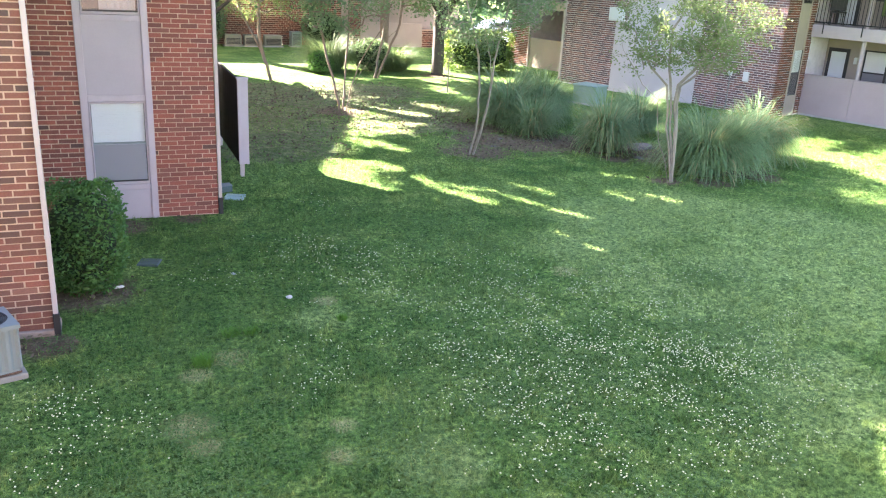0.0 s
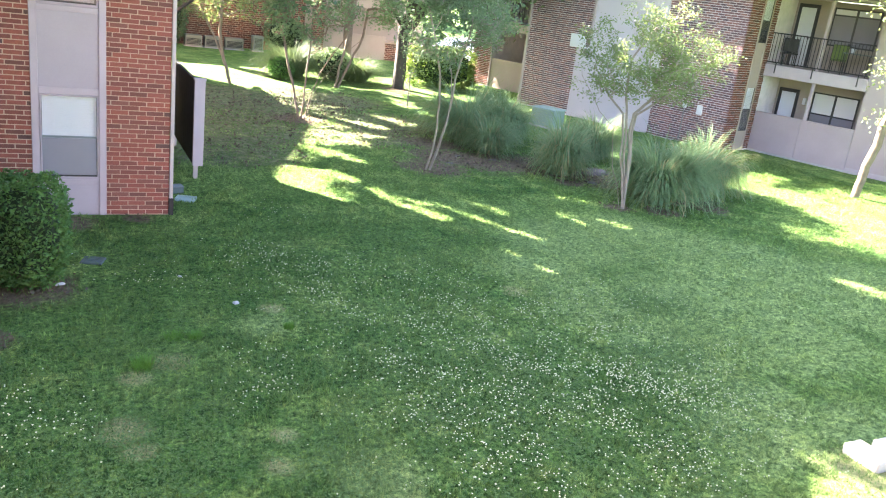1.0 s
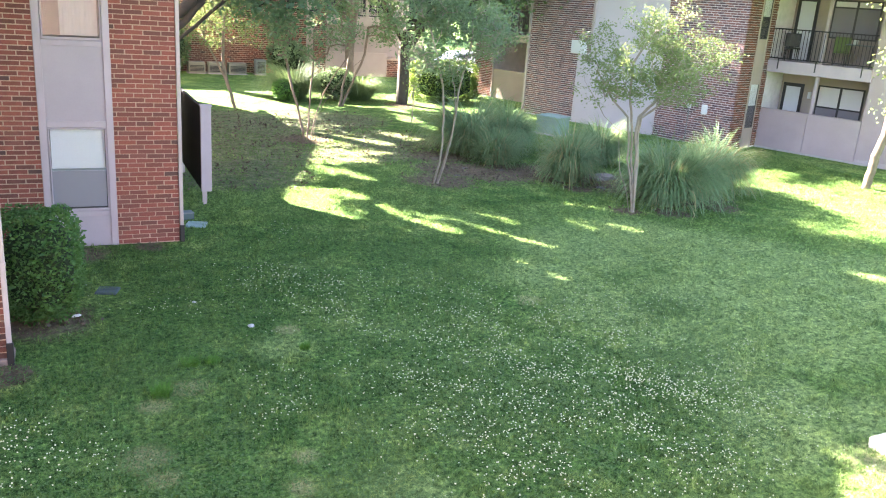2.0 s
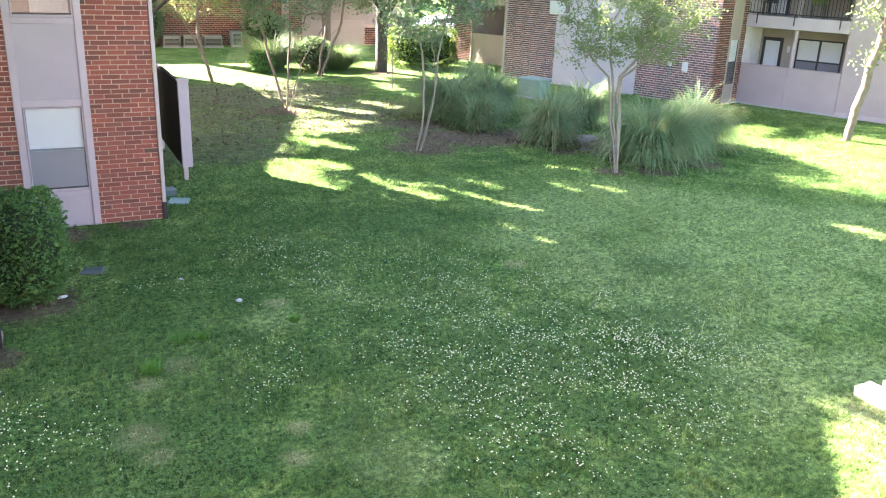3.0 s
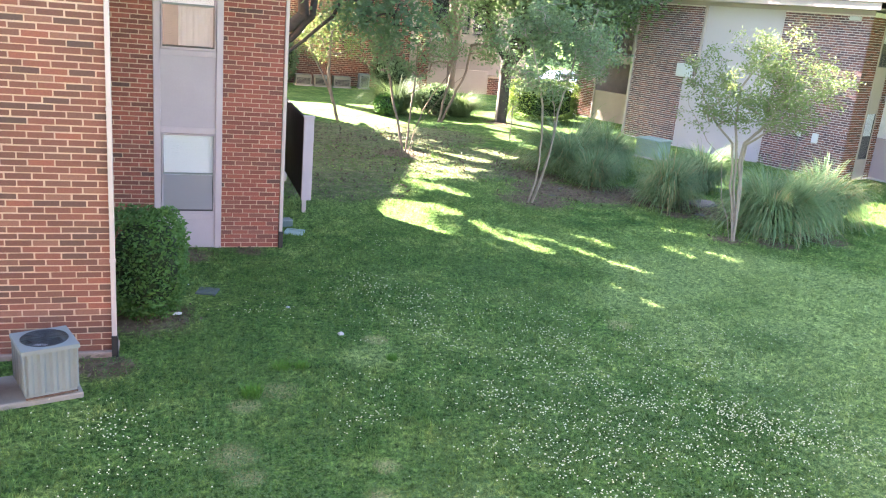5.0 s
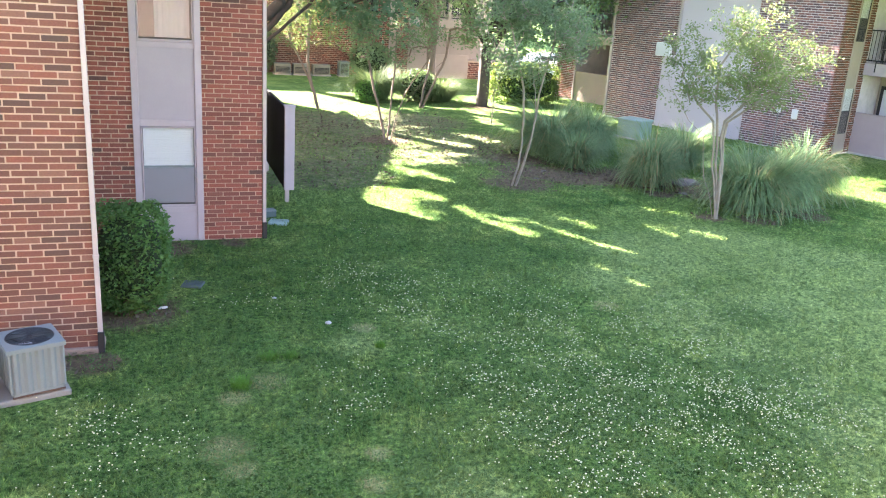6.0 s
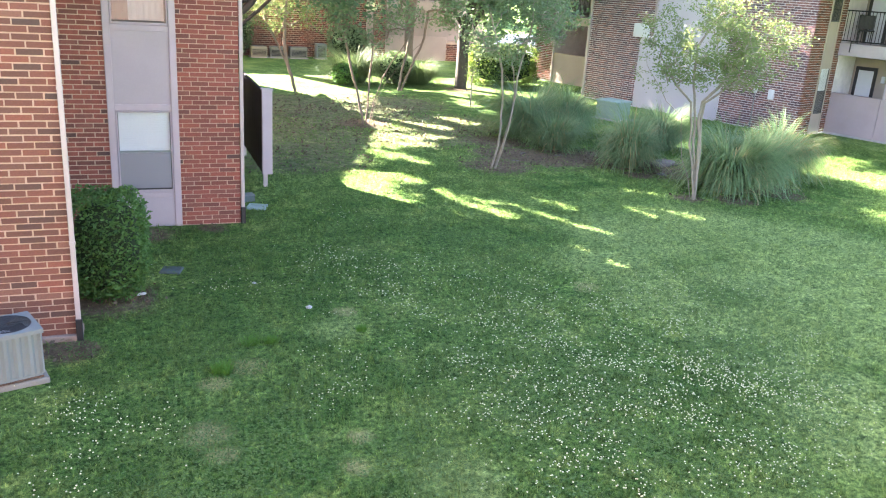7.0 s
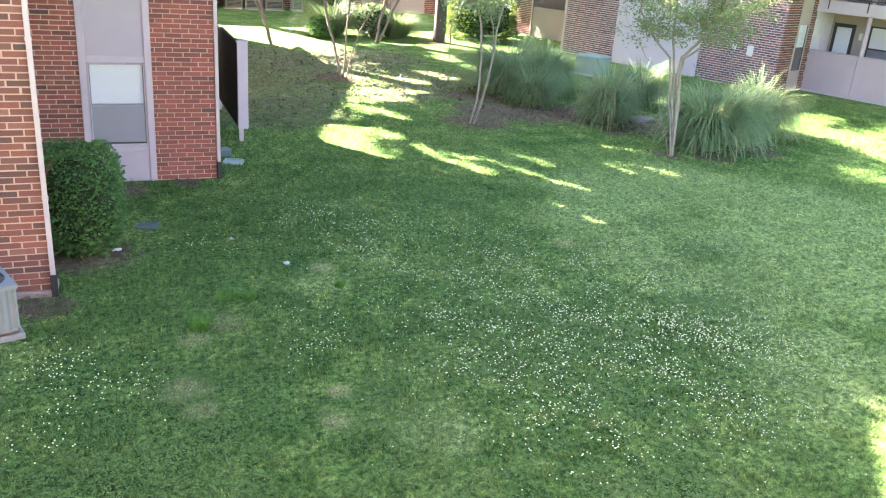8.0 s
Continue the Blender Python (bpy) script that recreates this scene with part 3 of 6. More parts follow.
# ---- screen beside the brick corner ----
gate = thing("privacy_screen", pose(2.46, 16.4, 0), "dark slatted privacy screen with a pale painted end post", "screen")
box("post", (-0.03, -0.02, 0.26), (0.17, 0.07, 1.93), M_LILAC_T, gate, 0.006, "pale pinkish painted end board")
box("post_cap", (-0.045, -0.035, 1.931), (0.185, 0.085, 1.975), M_LILAC_T, gate, 0.006)
box("post_foot", (-0.01, -0.01, -0.05), (0.075, 0.06, 0.259), M_WHITE, gate, 0.004)
box("post_foot", (-0.03, 3.0, -0.05), (0.05, 3.08, 0.30), M_WHITE, gate, 0.004)
for i in range(11):
    y0 = 0.074 + i * 0.278
    box("slat", (-0.012, y0, 0.26), (0.018, y0 + 0.272, 1.885), M_SCREEN, gate, 0.004)
box("top_rail", (-0.03, 0.074, 1.886), (0.036, 3.13, 1.93), M_SCREEN, gate, 0.004)
box("meter_box", (-0.55, 2.6, 1.9), (-0.28, 2.9, 2.12), M_LILAC_T, gate, 0.01, "pale meter box")
box("meter_stand", (-0.44, 2.7, -0.05), (-0.38, 2.78, 1.90), M_WHITE, gate, 0.004)

# ---- long plum brick building across the lawn ----
right = thing("apartment_building", pose(22.3, 21.85, 0, 0, 0, -70), "two-storey plum brick apartment building with balconies and a grey panel", "apartment building")
RC, RB, RJ = 0.0775, 0.228, 0.0135
I4 = Matrix.Identity(4)
# projecting brick part: front on y = -2, right end on x = 0
TL, TW = -9.05, -2.0
GP0, GP1 = -6.05, -2.95                    # the panel above; below the utility box it is wider
GPL, GPZ = -6.62, 2.62
core = boxes("wall", [((TL, TW + 0.014, 0.0), (-0.014, 7.0, 5.3))], M_MORTAR_P, right, 0, "plum brick wall")
front_rects = courses(TL, 0.0, 0.05, 5.2, RC, RB, RJ, [(GP0, GP1, -1, 5.21), (GPL, GP0 + 0.01, -1, GPZ)])
brick_front = brick_mass("brickwork", front_rects, pose(0, TW + 0.014, 0), M_PLUM_I, core, 0.016, 5)
ret_rects = [r for r in courses(-2.0, 0.0, 0.05, 5.2, RC, RB, 0.007, [(-1.16, -0.43, -1, 9)])]
brick_ret = brick_mass("brickwork", ret_rects, pose(-0.014, 0, 0, 0, 0, 90), M_BRICK_I, core, 0.016, 6)
box("panel", (GP0 + 0.004, TW - 0.012, GPZ), (GP1 - 0.004, TW + 0.010, 5.2), M_PANEL, right, 0.004, "plain lilac-grey wall panel")
box("panel", (GPL + 0.004, TW - 0.012, 0.0), (GP1 - 0.004, TW + 0.010, GPZ - 0.004), M_PANEL, right, 0.004)
box("frieze", (TL, TW - 0.035, 5.201), (0.03, TW + 0.01, 5.36), M_LILAC, right, 0.004)
box("soffit", (TL - 0.4, TW - 0.62, 5.361), (0.42, 7.4, 5.40), M_LILAC, right, 0.004)
box("fascia", (TL - 0.42, TW - 0.65, 5.34), (0.45, TW - 0.621, 5.56), M_WHITE, right, 0.004)
bm = bmesh.new()
rv = [bm.verts.new(p) for p in ((TL - 0.45, TW - 0.7, 5.57), (9.5, TW - 0.7, 5.57), (9.5, 7.5, 5.55), (TL - 0.45, 7.5, 5.55), (TL + 4, 2.8, 7.4), (5.2, 2.8, 7.4))]
for f in ((0, 1, 5, 4), (1, 2, 5), (2, 3, 4, 5), (3, 0, 4), (3, 2, 1, 0)):
    bm.faces.new([rv[i] for i in f])
part("roof", bm, M_ROOF, right, "dark shingle roof")
# white downspouts, boxes and fixtures on the brick
boxes("downspout", [((TL - 0.11, TW - 0.06, 0.05), (TL - 0.01, TW + 0.03, 5.3))], M_WHITE, right, 0.01, "white corner downspout")
boxes("downspout", [((GP0 - 0.02, TW - 0.10, 3.05), (GP0 + 0.07, TW - 0.013, 5.2))], M_WHITE, right, 0.01)
ub = box("utility_box", (-6.86, TW - 0.18, 2.62), (-6.22, TW - 0.016, 3.10), M_DOOR, right, 0.012, "white metal utility box")
box("vent", (-1.14, TW - 0.08, 1.08), (-0.94, TW - 0.01, 1.40), M_DOOR, right, 0.008, "white dryer vent")
box("vent", (-1.70, TW - 0.07, 1.22), (-1.56, TW - 0.01, 1.36), M_DOOR, right, 0.008, "small white outlet box")
box("conduit", (-1.645, TW - 0.035, 0.0), (-1.615, TW - 0.012, 1.22), M_GALV, right, 0.004)
lampb = box("flood_light", (-0.70, TW - 0.16, 5.02), (-0.36, TW - 0.02, 5.14), M_DOOR, right, 0.012, "white flood light under the eave")
# window bay in the return face
rbay = box("window_bay", (-0.0135, -1.158, 0.0), (-0.0125, -0.432, 5.3), M_TAN, right, 0, "tan painted window bay")
for y0, y1 in ((-1.158, -1.090), (-0.502, -0.432)):
    box("trim_board", (-0.012, y0, 0.0), (0.03, y1, 5.3), M_TAN, rbay, 0.004)
for z0, z1 in ((0.0, 0.70), (2.18, 3.68)):
    box("panel", (-0.012, -1.089, z0), (0.012, -0.503, z1), M_TAN, rbay, 0.004)
for z0, z1 in ((0.70, 2.18), (3.68, 5.1)):
    w = box("window", (-0.012, -1.088, z0), (-0.008, -0.504, z1), M_DARKROOM, right, 0, "narrow window with a pale blind")
    boxes("window_frame", [((-0.004, -1.088, z0), (0.02, -1.065, z1)), ((-0.004, -0.527, z0), (0.02, -0.504, z1)), ((-0.004, -1.065, z0), (0.02, -0.527, z0 + 0.03)),
                           ((-0.004, -1.065, (z0 + z1) / 2 - 0.02), (0.02, -0.527, (z0 + z1) / 2 + 0.02))], M_FRAME, w, 0.002)
    box("blind", (-0.006, -1.064, (z0 + z1) / 2 + 0.021), (0.0, -0.528, z1), M_BLIND, w, 0)
    pn = box("pane", (0.008, -1.064, z0 + 0.031), (0.011, -0.528, z1), M_GLASS, w, 0)
    pn.visible_shadow = False

# ---- patio and balcony bay ----
SL0, SL1 = 2.62, 3.02
BD = 1.35                                   # depth of the recess
W3 = 3.40
bay_walls = boxes("wall", [((0.0, BD, 0.0), (W3, BD + 0.2, 5.3)), ((W3, 0.004, 0.0), (12.5, 7.0, 5.3))], M_PINK, right, 0, "pinkish-grey painted wall")
box("back_wall_lower", (0.0, BD - 0.012, 0.08), (W3, BD - 0.001, SL0), M_PLASTER, right, 0, "beige plaster wall")
box("back_wall_upper", (0.0, BD - 0.012, SL1), (W3, BD - 0.001, 5.28), M_PLASTER, right, 0)
for i in range(8):                           # sheet siding beside the bay
    x = W3 + 0.02 + i * 1.125
    box("siding_board", (x, -0.018, 0.158), (x + 1.121, 0.003, 5.28), M_PINK, right, 0.003)
box("base_board", (W3 + 0.02, -0.03, 0.0), (12.4, 0.003, 0.155), M_LILAC_T, right, 0.004)
box("patio_floor", (0.0, 0.0, -0.1), (W3, BD, 0.08), M_CONC, right, 0.004)
for x0, x1 in ((0.006, 1.655), (1.665, W3 - 0.004)):
    box("patio_wall", (x0, -0.03, 0.06), (x1, 0.09, 1.34), M_PINK, right, 0.006, "pinkish-grey patio half wall")
box("patio_wall_cap", (0.004, -0.05, 1.341), (W3 + 0.01, 0.11, 1.385), M_PINK, right, 0.006)
box("patio_sill", (0.0, -0.07, -0.05), (W3 + 0.4, 0.03, 0.058), M_CONC, right, 0.006)
box("balcony_slab", (0.004, -0.10, SL0), (W3 + 0.03, BD, SL1), M_LILAC_T, right, 0.008, "painted balcony slab edge")
for z0, z1 in ((1.386, SL0), (SL1, 5.28)):
    box("post", (1.69, -0.02, z0), (1.79, 0.08, z1), M_LILAC_T, right, 0.006)
box("soffit", (0.0, -0.5, 5.301), (12.4, -0.02, 5.36), M_LILAC, right, 0.004)


def bay_door(x0, x1, z0, z1, label):
    d = box("door", (x0 + 0.10, BD - 0.05, z0), (x1 - 0.10, BD - 0.013, z1 - 0.12), M_DOOR, right, 0.004, label)
    boxes("door_frame", [((x0, BD - 0.07, z0), (x0 + 0.099, BD - 0.013, z1)), ((x1 - 0.099, BD - 0.07, z0), (x1, BD - 0.013, z1)), ((x0 + 0.099, BD - 0.07, z1 - 0.119), (x1 - 0.099, BD - 0.013, z1))], M_FRAME, d, 0.004)
    box("door_handle", (x1 - 0.19, BD - 0.10, z0 + 0.95), (x1 - 0.15, BD - 0.051, z0 + 1.02), M_GALV, d, 0.006)


def bay_window(x0, x1, z0, z1, drawn, label):
    w = box("window", (x0, BD - 0.02, z0), (x1, BD - 0.013, z1), M_DARKROOM, right, 0, label)
    f, xm = 0.05, (x0 + x1) / 2
    boxes("window_frame", [((x0, BD - 0.06, z0), (x0 + f, BD - 0.021, z1)), ((x1 - f, BD - 0.06, z0), (x1, BD - 0.021, z1)), ((xm - 0.035, BD - 0.06, z0), (xm + 0.035, BD - 0.021, z1)),
                           ((x0 + f, BD - 0.055, z0), (x1 - f, BD - 0.021, z0 + f)), ((x0 + f, BD - 0.055, z1 - f), (x1 - f, BD - 0.021, z1)),
                           ((x0 + f, BD - 0.052, drawn - 0.03), (x1 - f, BD - 0.03, drawn + 0.02))], M_FRAME, w, 0.003)
    for a, c2 in ((x0 + f, xm - 0.036), (xm + 0.036, x1 - f)):
        box("blind", (a, BD - 0.028, drawn + 0.021), (c2, BD - 0.022, z1 - f - 0.002), M_BLIND, w, 0)
        pn = box("pane", (a, BD - 0.042, z0 + f), (c2, BD - 0.038, drawn - 0.031), M_GLASS, w, 0)
        pn.visible_shadow = False
        box("insect_screen", (a, BD - 0.050, z0 + f), (c2, BD - 0.048, drawn - 0.031), M_MESH, w, 0, "grey insect screen")


bay_door(0.10, 0.82, 0.08, 2.25, "white door in a dark frame")
bay_window(1.32, 2.88, 0.98, 2.28, 1.55, "wide window with white blinds half drawn")
bay_door(0.10, 0.82, SL1, SL1 + 2.12, "white door in a dark frame")
bay_window(1.32, 2.88, SL1 + 0.84, SL1 + 2.1, SL1 + 1.86, "wide balcony window behind grey insect screens")
box("wall_lamp", (1.02, BD - 0.12, 1.78), (1.13, BD - 0.013, 2.0), M_DOOR, right, 0.01, "small white wall lamp")
rail = boxes("railing", [((0.02, -0.085, SL1 + 0.06), (W3, -0.055, SL1 + 0.10)), ((0.02, -0.09, SL1 + 1.02), (W3, -0.05, SL1 + 1.06))], M_RAIL, right, 0.004, "black iron balcony railing")
bal = bpy.data.meshes.new("baluster")
bm = bmesh.new()
add_box(bm, (-0.008, -0.008, SL1 + 0.10), (0.008, 0.008, SL1 + 1.02))
bm.to_mesh(bal)
bm.free()
bal.materials.append(M_RAIL)
for i in range(30):
    o = new("baluster", bal)
    o.parent = rail
    o.location = (0.08 + i * 0.112, -0.07, 0)
for x in (0.35, 1.62, 3.1):
    box("rail_bracket", (x, -0.125, SL1 - 0.28), (x + 0.035, -0.101, SL1 + 0.08), M_RAIL, rail, 0.004)
# balcony furniture
def balcony_chair(m, mat, label):
    ch = thing("chair", m, label, "chair", "balcony chairs")
    box("seat", (-0.24, -0.24, 0.40), (0.24, 0.24, 0.45), mat, ch, 0.012)
    box("backrest", (-0.24, 0.20, 0.46), (0.24, 0.25, 0.92), mat, ch, 0.015)
    for a in (-0.22, 0.19):
        for c2 in (-0.22, 0.19):
            box("leg", (a, c2, 0.0), (a + 0.03, c2 + 0.03, 0.40), M_RAIL, ch, 0.003)
    return ch


RB_M = pose(22.3, 21.85, 0, 0, 0, -70)
M_GREENCLOTH = worn("green_cloth", (0.13, 0.17, 0.06), 0.9, 0.2)
balcony_chair(RB_M @ pose(0.45, 0.6, SL1, 0, 0, 30), M_RAIL, "dark patio chair on the balcony")
balcony_chair(RB_M @ pose(2.05, 0.75, SL1, 0, 0, 200), M_GREENCLOTH, "green cushioned patio chair on the balcony")

tb = thing("table", RB_M @ pose(2.75, 0.55, SL1), "small dark balcony table with a pale top", "table")
box("tabletop", (-0.45, -0.25, 0.68), (0.45, 0.25, 0.71), M_GALV, tb, 0.008)
for a in (-0.42, 0.39):
    for c2 in (-0.22, 0.19):
        box("leg", (a, c2, 0.0), (a + 0.03, c2 + 0.03, 0.68), M_RAIL, tb, 0.003)
mug = thing("pot", RB_M @ pose(2.55, 0.45, SL1 + 0.711), "small white pot on the balcony table", "pot")
bm = bmesh.new()
bmesh.ops.create_cone(bm, cap_ends=True, radius1=0.06, radius2=0.085, depth=0.15, segments=16, matrix=Matrix.Translation((0, 0, 0.075)))
part("vessel", bm, M_DOOR, mug)

# far bay of the same building, set back past the corner downspout
box("patio_wall", (-13.4, 0.76, 0.0), (-11.4, 0.9, 1.32), M_TAN, right, 0.006, "tan patio half wall")
box("balcony_slab", (-13.4, 0.70, 2.62), (-9.3, 3.0, 2.98), M_TAN, right, 0.008)
box("wall", (-13.4, 3.0, 0.0), (TL, 3.2, 5.3), M_PLASTER, right, 0)
end_core = box("wall", (-14.6, 0.77, 0.0), (-13.4, 7.0, 5.3), M_MORTAR_P, right, 0)
brick_mass("brickwork", courses(-14.6, -13.4, 0.05, 5.2, RC, RB, RJ), pose(0, 0.77, 0), M_BRICK_I, end_core, 0.016, 8)
rail2 = boxes("railing", [((-13.4, 0.72, 3.05), (-9.3, 0.75, 3.09)), ((-13.4, 0.72, 4.0), (-9.3, 0.75, 4.04))], M_RAIL, right, 0.003, "black iron balcony railing")
for i in range(28):
    o = new("baluster", bal)
    o.parent = rail2
    o.location = (-13.3 + i * 0.145, 0.735, 0.08)
box("downspout", (-13.45, 0.70, 0.05), (-13.36, 0.755, 5.3), M_WHITE, right, 0.008)
box("roof", (-15.0, 0.2, 5.4), (TL, 7.4, 5.62), M_ROOF, right, 0.02)

# ---- far brick building with balconies ----
far = thing("apartment_building", pose(0, 43, 0), "distant red brick apartment building with pale balconies", "apartment building")
far_core = box("wall", (-6.0, 0.02, 0.0), (12.1, 9.0, 5.4), M_MORTAR, far, 0)
brick_mass("brickwork", courses(-2.0, 12.1, 0.02, 5.3, 0.098, 0.262, 0.014), pose(0, 0.02, 0), M_BRICK_I, far_core, 0.016, 11)
col = box("wall", (12.12, -0.2, 0.0), (12.75, 0.6, 5.4), M_MORTAR, far, 0)
brick_mass("brickwork", courses(12.12, 12.75, 0.02, 5.3, 0.098, 0.262, 0.014), pose(0, -0.2, 0), M_BRICK_I, col, 0.016, 12)
box("trim_board", (11.75, -0.06, 0.0), (12.10, 0.01, 5.4), M_TAN, far, 0.006)
box("wall", (12.76, 1.5, 0.0), (19.0, 9.0, 5.4), M_PLASTER, far, 0)
box("balcony_slab", (12.76, -0.25, 2.62), (17.4, 1.49, 3.06), M_TAN, far, 0.01)
box("patio_wall", (12.76, -0.2, 0.0), (16.2, -0.08, 1.25), M_TAN, far, 0.006, "pale patio half wall")
lowc = box("wall", (16.2, -0.2, 0.0), (19.0, 1.49, 0.95), M_MORTAR, far, 0)
brick_mass("brickwork", courses(16.2, 19.0, 0.02, 0.93, 0.098, 0.262, 0.014), pose(0, -0.2, 0), M_BRICK_I, lowc, 0.016, 13)
for x in (14.9, 17.2):
    box("post", (x, -0.2, 1.25), (x + 0.16, -0.05, 5.4), M_TAN, far, 0.006)
for x0, x1 in ((12.8, 14.85), (15.1, 17.1)):
    r3 = boxes("railing", [((x0, -0.2, 3.12), (x1, -0.17, 3.16)), ((x0, -0.2, 4.05), (x1, -0.17, 4.09))], M_RAIL, far, 0.003)
    for i in range(14):
        o = new("baluster", bal)
        o.parent = r3
        o.location = (x0 + 0.07 + i * (x1 - x0) / 14, -0.185, 0.1)
    wv = box("window", (x0 + 0.2, 1.44, 3.3), (x1 - 0.2, 1.495, 5.1), M_DARKROOM, far, 0, "dark balcony glass door")
    box("pane", (x0 + 0.22, 1.41, 3.32), (x1 - 0.22, 1.415, 5.08), M_GLASS, wv, 0)
gable_roof(far, -6.0, 19.0, 0.0, 9.0, 5.5, 2.0, 0.5)

# ---- plants ----
def leaves_mesh(name, centres, size, rng, droop=0.3, flat=False):
    """Small folded diamond leaves at the given places."""
    n = len(centres)
    d = rng.normal(size=(n, 3))
    d[:, 2] = d[:, 2] * 0.6 - droop
    d /= np.linalg.norm(d, axis=1)[:, None]
    if flat:
        d[:, 2] *= 0.35
    s = np.cross(d, rng.normal(size=(n, 3)) * 0.35 + np.array([0, 0, 1.0]) if flat else rng.normal(size=(n, 3)))
    s /= np.linalg.norm(s, axis=1)[:, None] + 1e-9
    u = np.cross(s, d)
    L = (size * rng.uniform(0.65, 1.35, n))[:, None]
    c = np.asarray(centres)
    vs = np.stack([c, c + d * L * 0.5 + s * L * 0.27 + u * L * 0.07, c + d * L, c + d * L * 0.5 - s * L * 0.27 + u * L * 0.07], 1)
    idx = np.arange(n)[:, None] * 4
    fs = np.concatenate([idx + np.array([[0, 1, 2]]), idx + np.array([[0, 2, 3]])], 1).reshape(-1, 3)
    return mesh_from(name, vs.reshape(-1, 3), fs)


SUN_SLOPE = (-math.sin(az) / math.tan(el), -math.cos(az) / math.tan(el))      # how far a shadow runs for each metre of height
# sun patches laid out on the lawn, cut from the high crowns: from, to, half width
LAWN_OPENINGS = [(4.38, 16.15, 5.05, 17.35, 0.27), (4.62, 15.85, 5.2, 16.9, 0.27), (4.75, 15.6, 5.05, 14.95, 0.13), (5.2, 17.75, 5.72, 16.6, 0.2), (5.68, 16.7, 6.0, 15.5, 0.18), (6.0, 15.6, 6.22, 14.4, 0.16), (6.4, 14.4, 6.75, 13.5, 0.15), (6.95, 14.8, 8.0, 12.3, 0.11),
                 (7.8, 14.9, 8.25, 14.0, 0.13), (6.5, 15.0, 6.75, 14.5, 0.11), (7.05, 11.75, 7.14, 11.5, 0.05), (7.2, 10.95, 7.4, 10.6, 0.08), (10.2, 15.2, 11.0, 14.6, 0.15),
                 (9.5, 13.9, 9.65, 13.2, 0.13), (9.95, 13.8, 10.5, 13.0, 0.15), (12.95, 9.5, 13.05, 8.8, 0.22), (15.7, 8.7, 16.7, 8.1, 0.65)]
SLOPE_OPENINGS = [(6.2, 20.4, 7.2, 20.5, 0.36), (6.7, 21.5, 7.9, 21.4, 0.44), (7.0, 23.0, 8.5, 23.2, 0.55), (5.85, 19.7, 5.95, 19.0, 0.22), (6.3, 19.2, 6.4, 18.9, 0.15), (6.45, 18.5, 6.6, 18.2, 0.17),
                  (6.5, 29.5, 6.95, 24.3, 0.42), (7.8, 26.2, 8.6, 26.3, 0.26), (9.5, 24.8, 9.95, 23.6, 0.32), (10.9, 34.5, 12.0, 31.3, 0.5), (12.0, 30.5, 11.4, 27.0, 0.4),
                  (11.5, 26.0, 11.7, 24.6, 0.35), (14.2, 33.8, 15.2, 33.2, 0.6), (15.7, 31.8, 17.4, 30.7, 0.7)]
EDGE_OPENINGS = [(17.5, 17.0, 19.2, 17.5, 0.5), (18.2, 15.2, 20.4, 15.0, 1.0), (17.9, 13.2, 22.0, 13.4, 1.2), (17.3, 11.7, 22.0, 10.8, 1.3), (6.5, 38.0, 7.0, 32.0, 2.4)]


def in_openings(c, leaf):
    """Which points of a crown would shade a laid-out sun patch; leaves and twigs there are left out."""
    gx, gy = c[:, 0] + SUN_SLOPE[0] * c[:, 2], c[:, 1] + SUN_SLOPE[1] * c[:, 2]
    wob = np.array([noise.noise(Vector((a * 2.6, c2 * 2.6, 5.1))) for a, c2 in zip(gx, gy)])
    hit = np.zeros(len(c), bool)
    for x0, y0, x1, y1, w in LAWN_OPENINGS + SLOPE_OPENINGS + EDGE_OPENINGS:
        dx, dy = x1 - x0, y1 - y0
        f = np.clip(((gx - x0) * dx + (gy - y0) * dy) / (dx * dx + dy * dy), 0, 1)
        hit |= np.hypot(gx - x0 - f * dx, gy - y0 - f * dy) < w * (1.0 + 0.6 * wob) + 0.30 * leaf + 0.02
    return hit & (np.random.default_rng(len(c)).uniform(0, 1, len(c)) > 0.04)


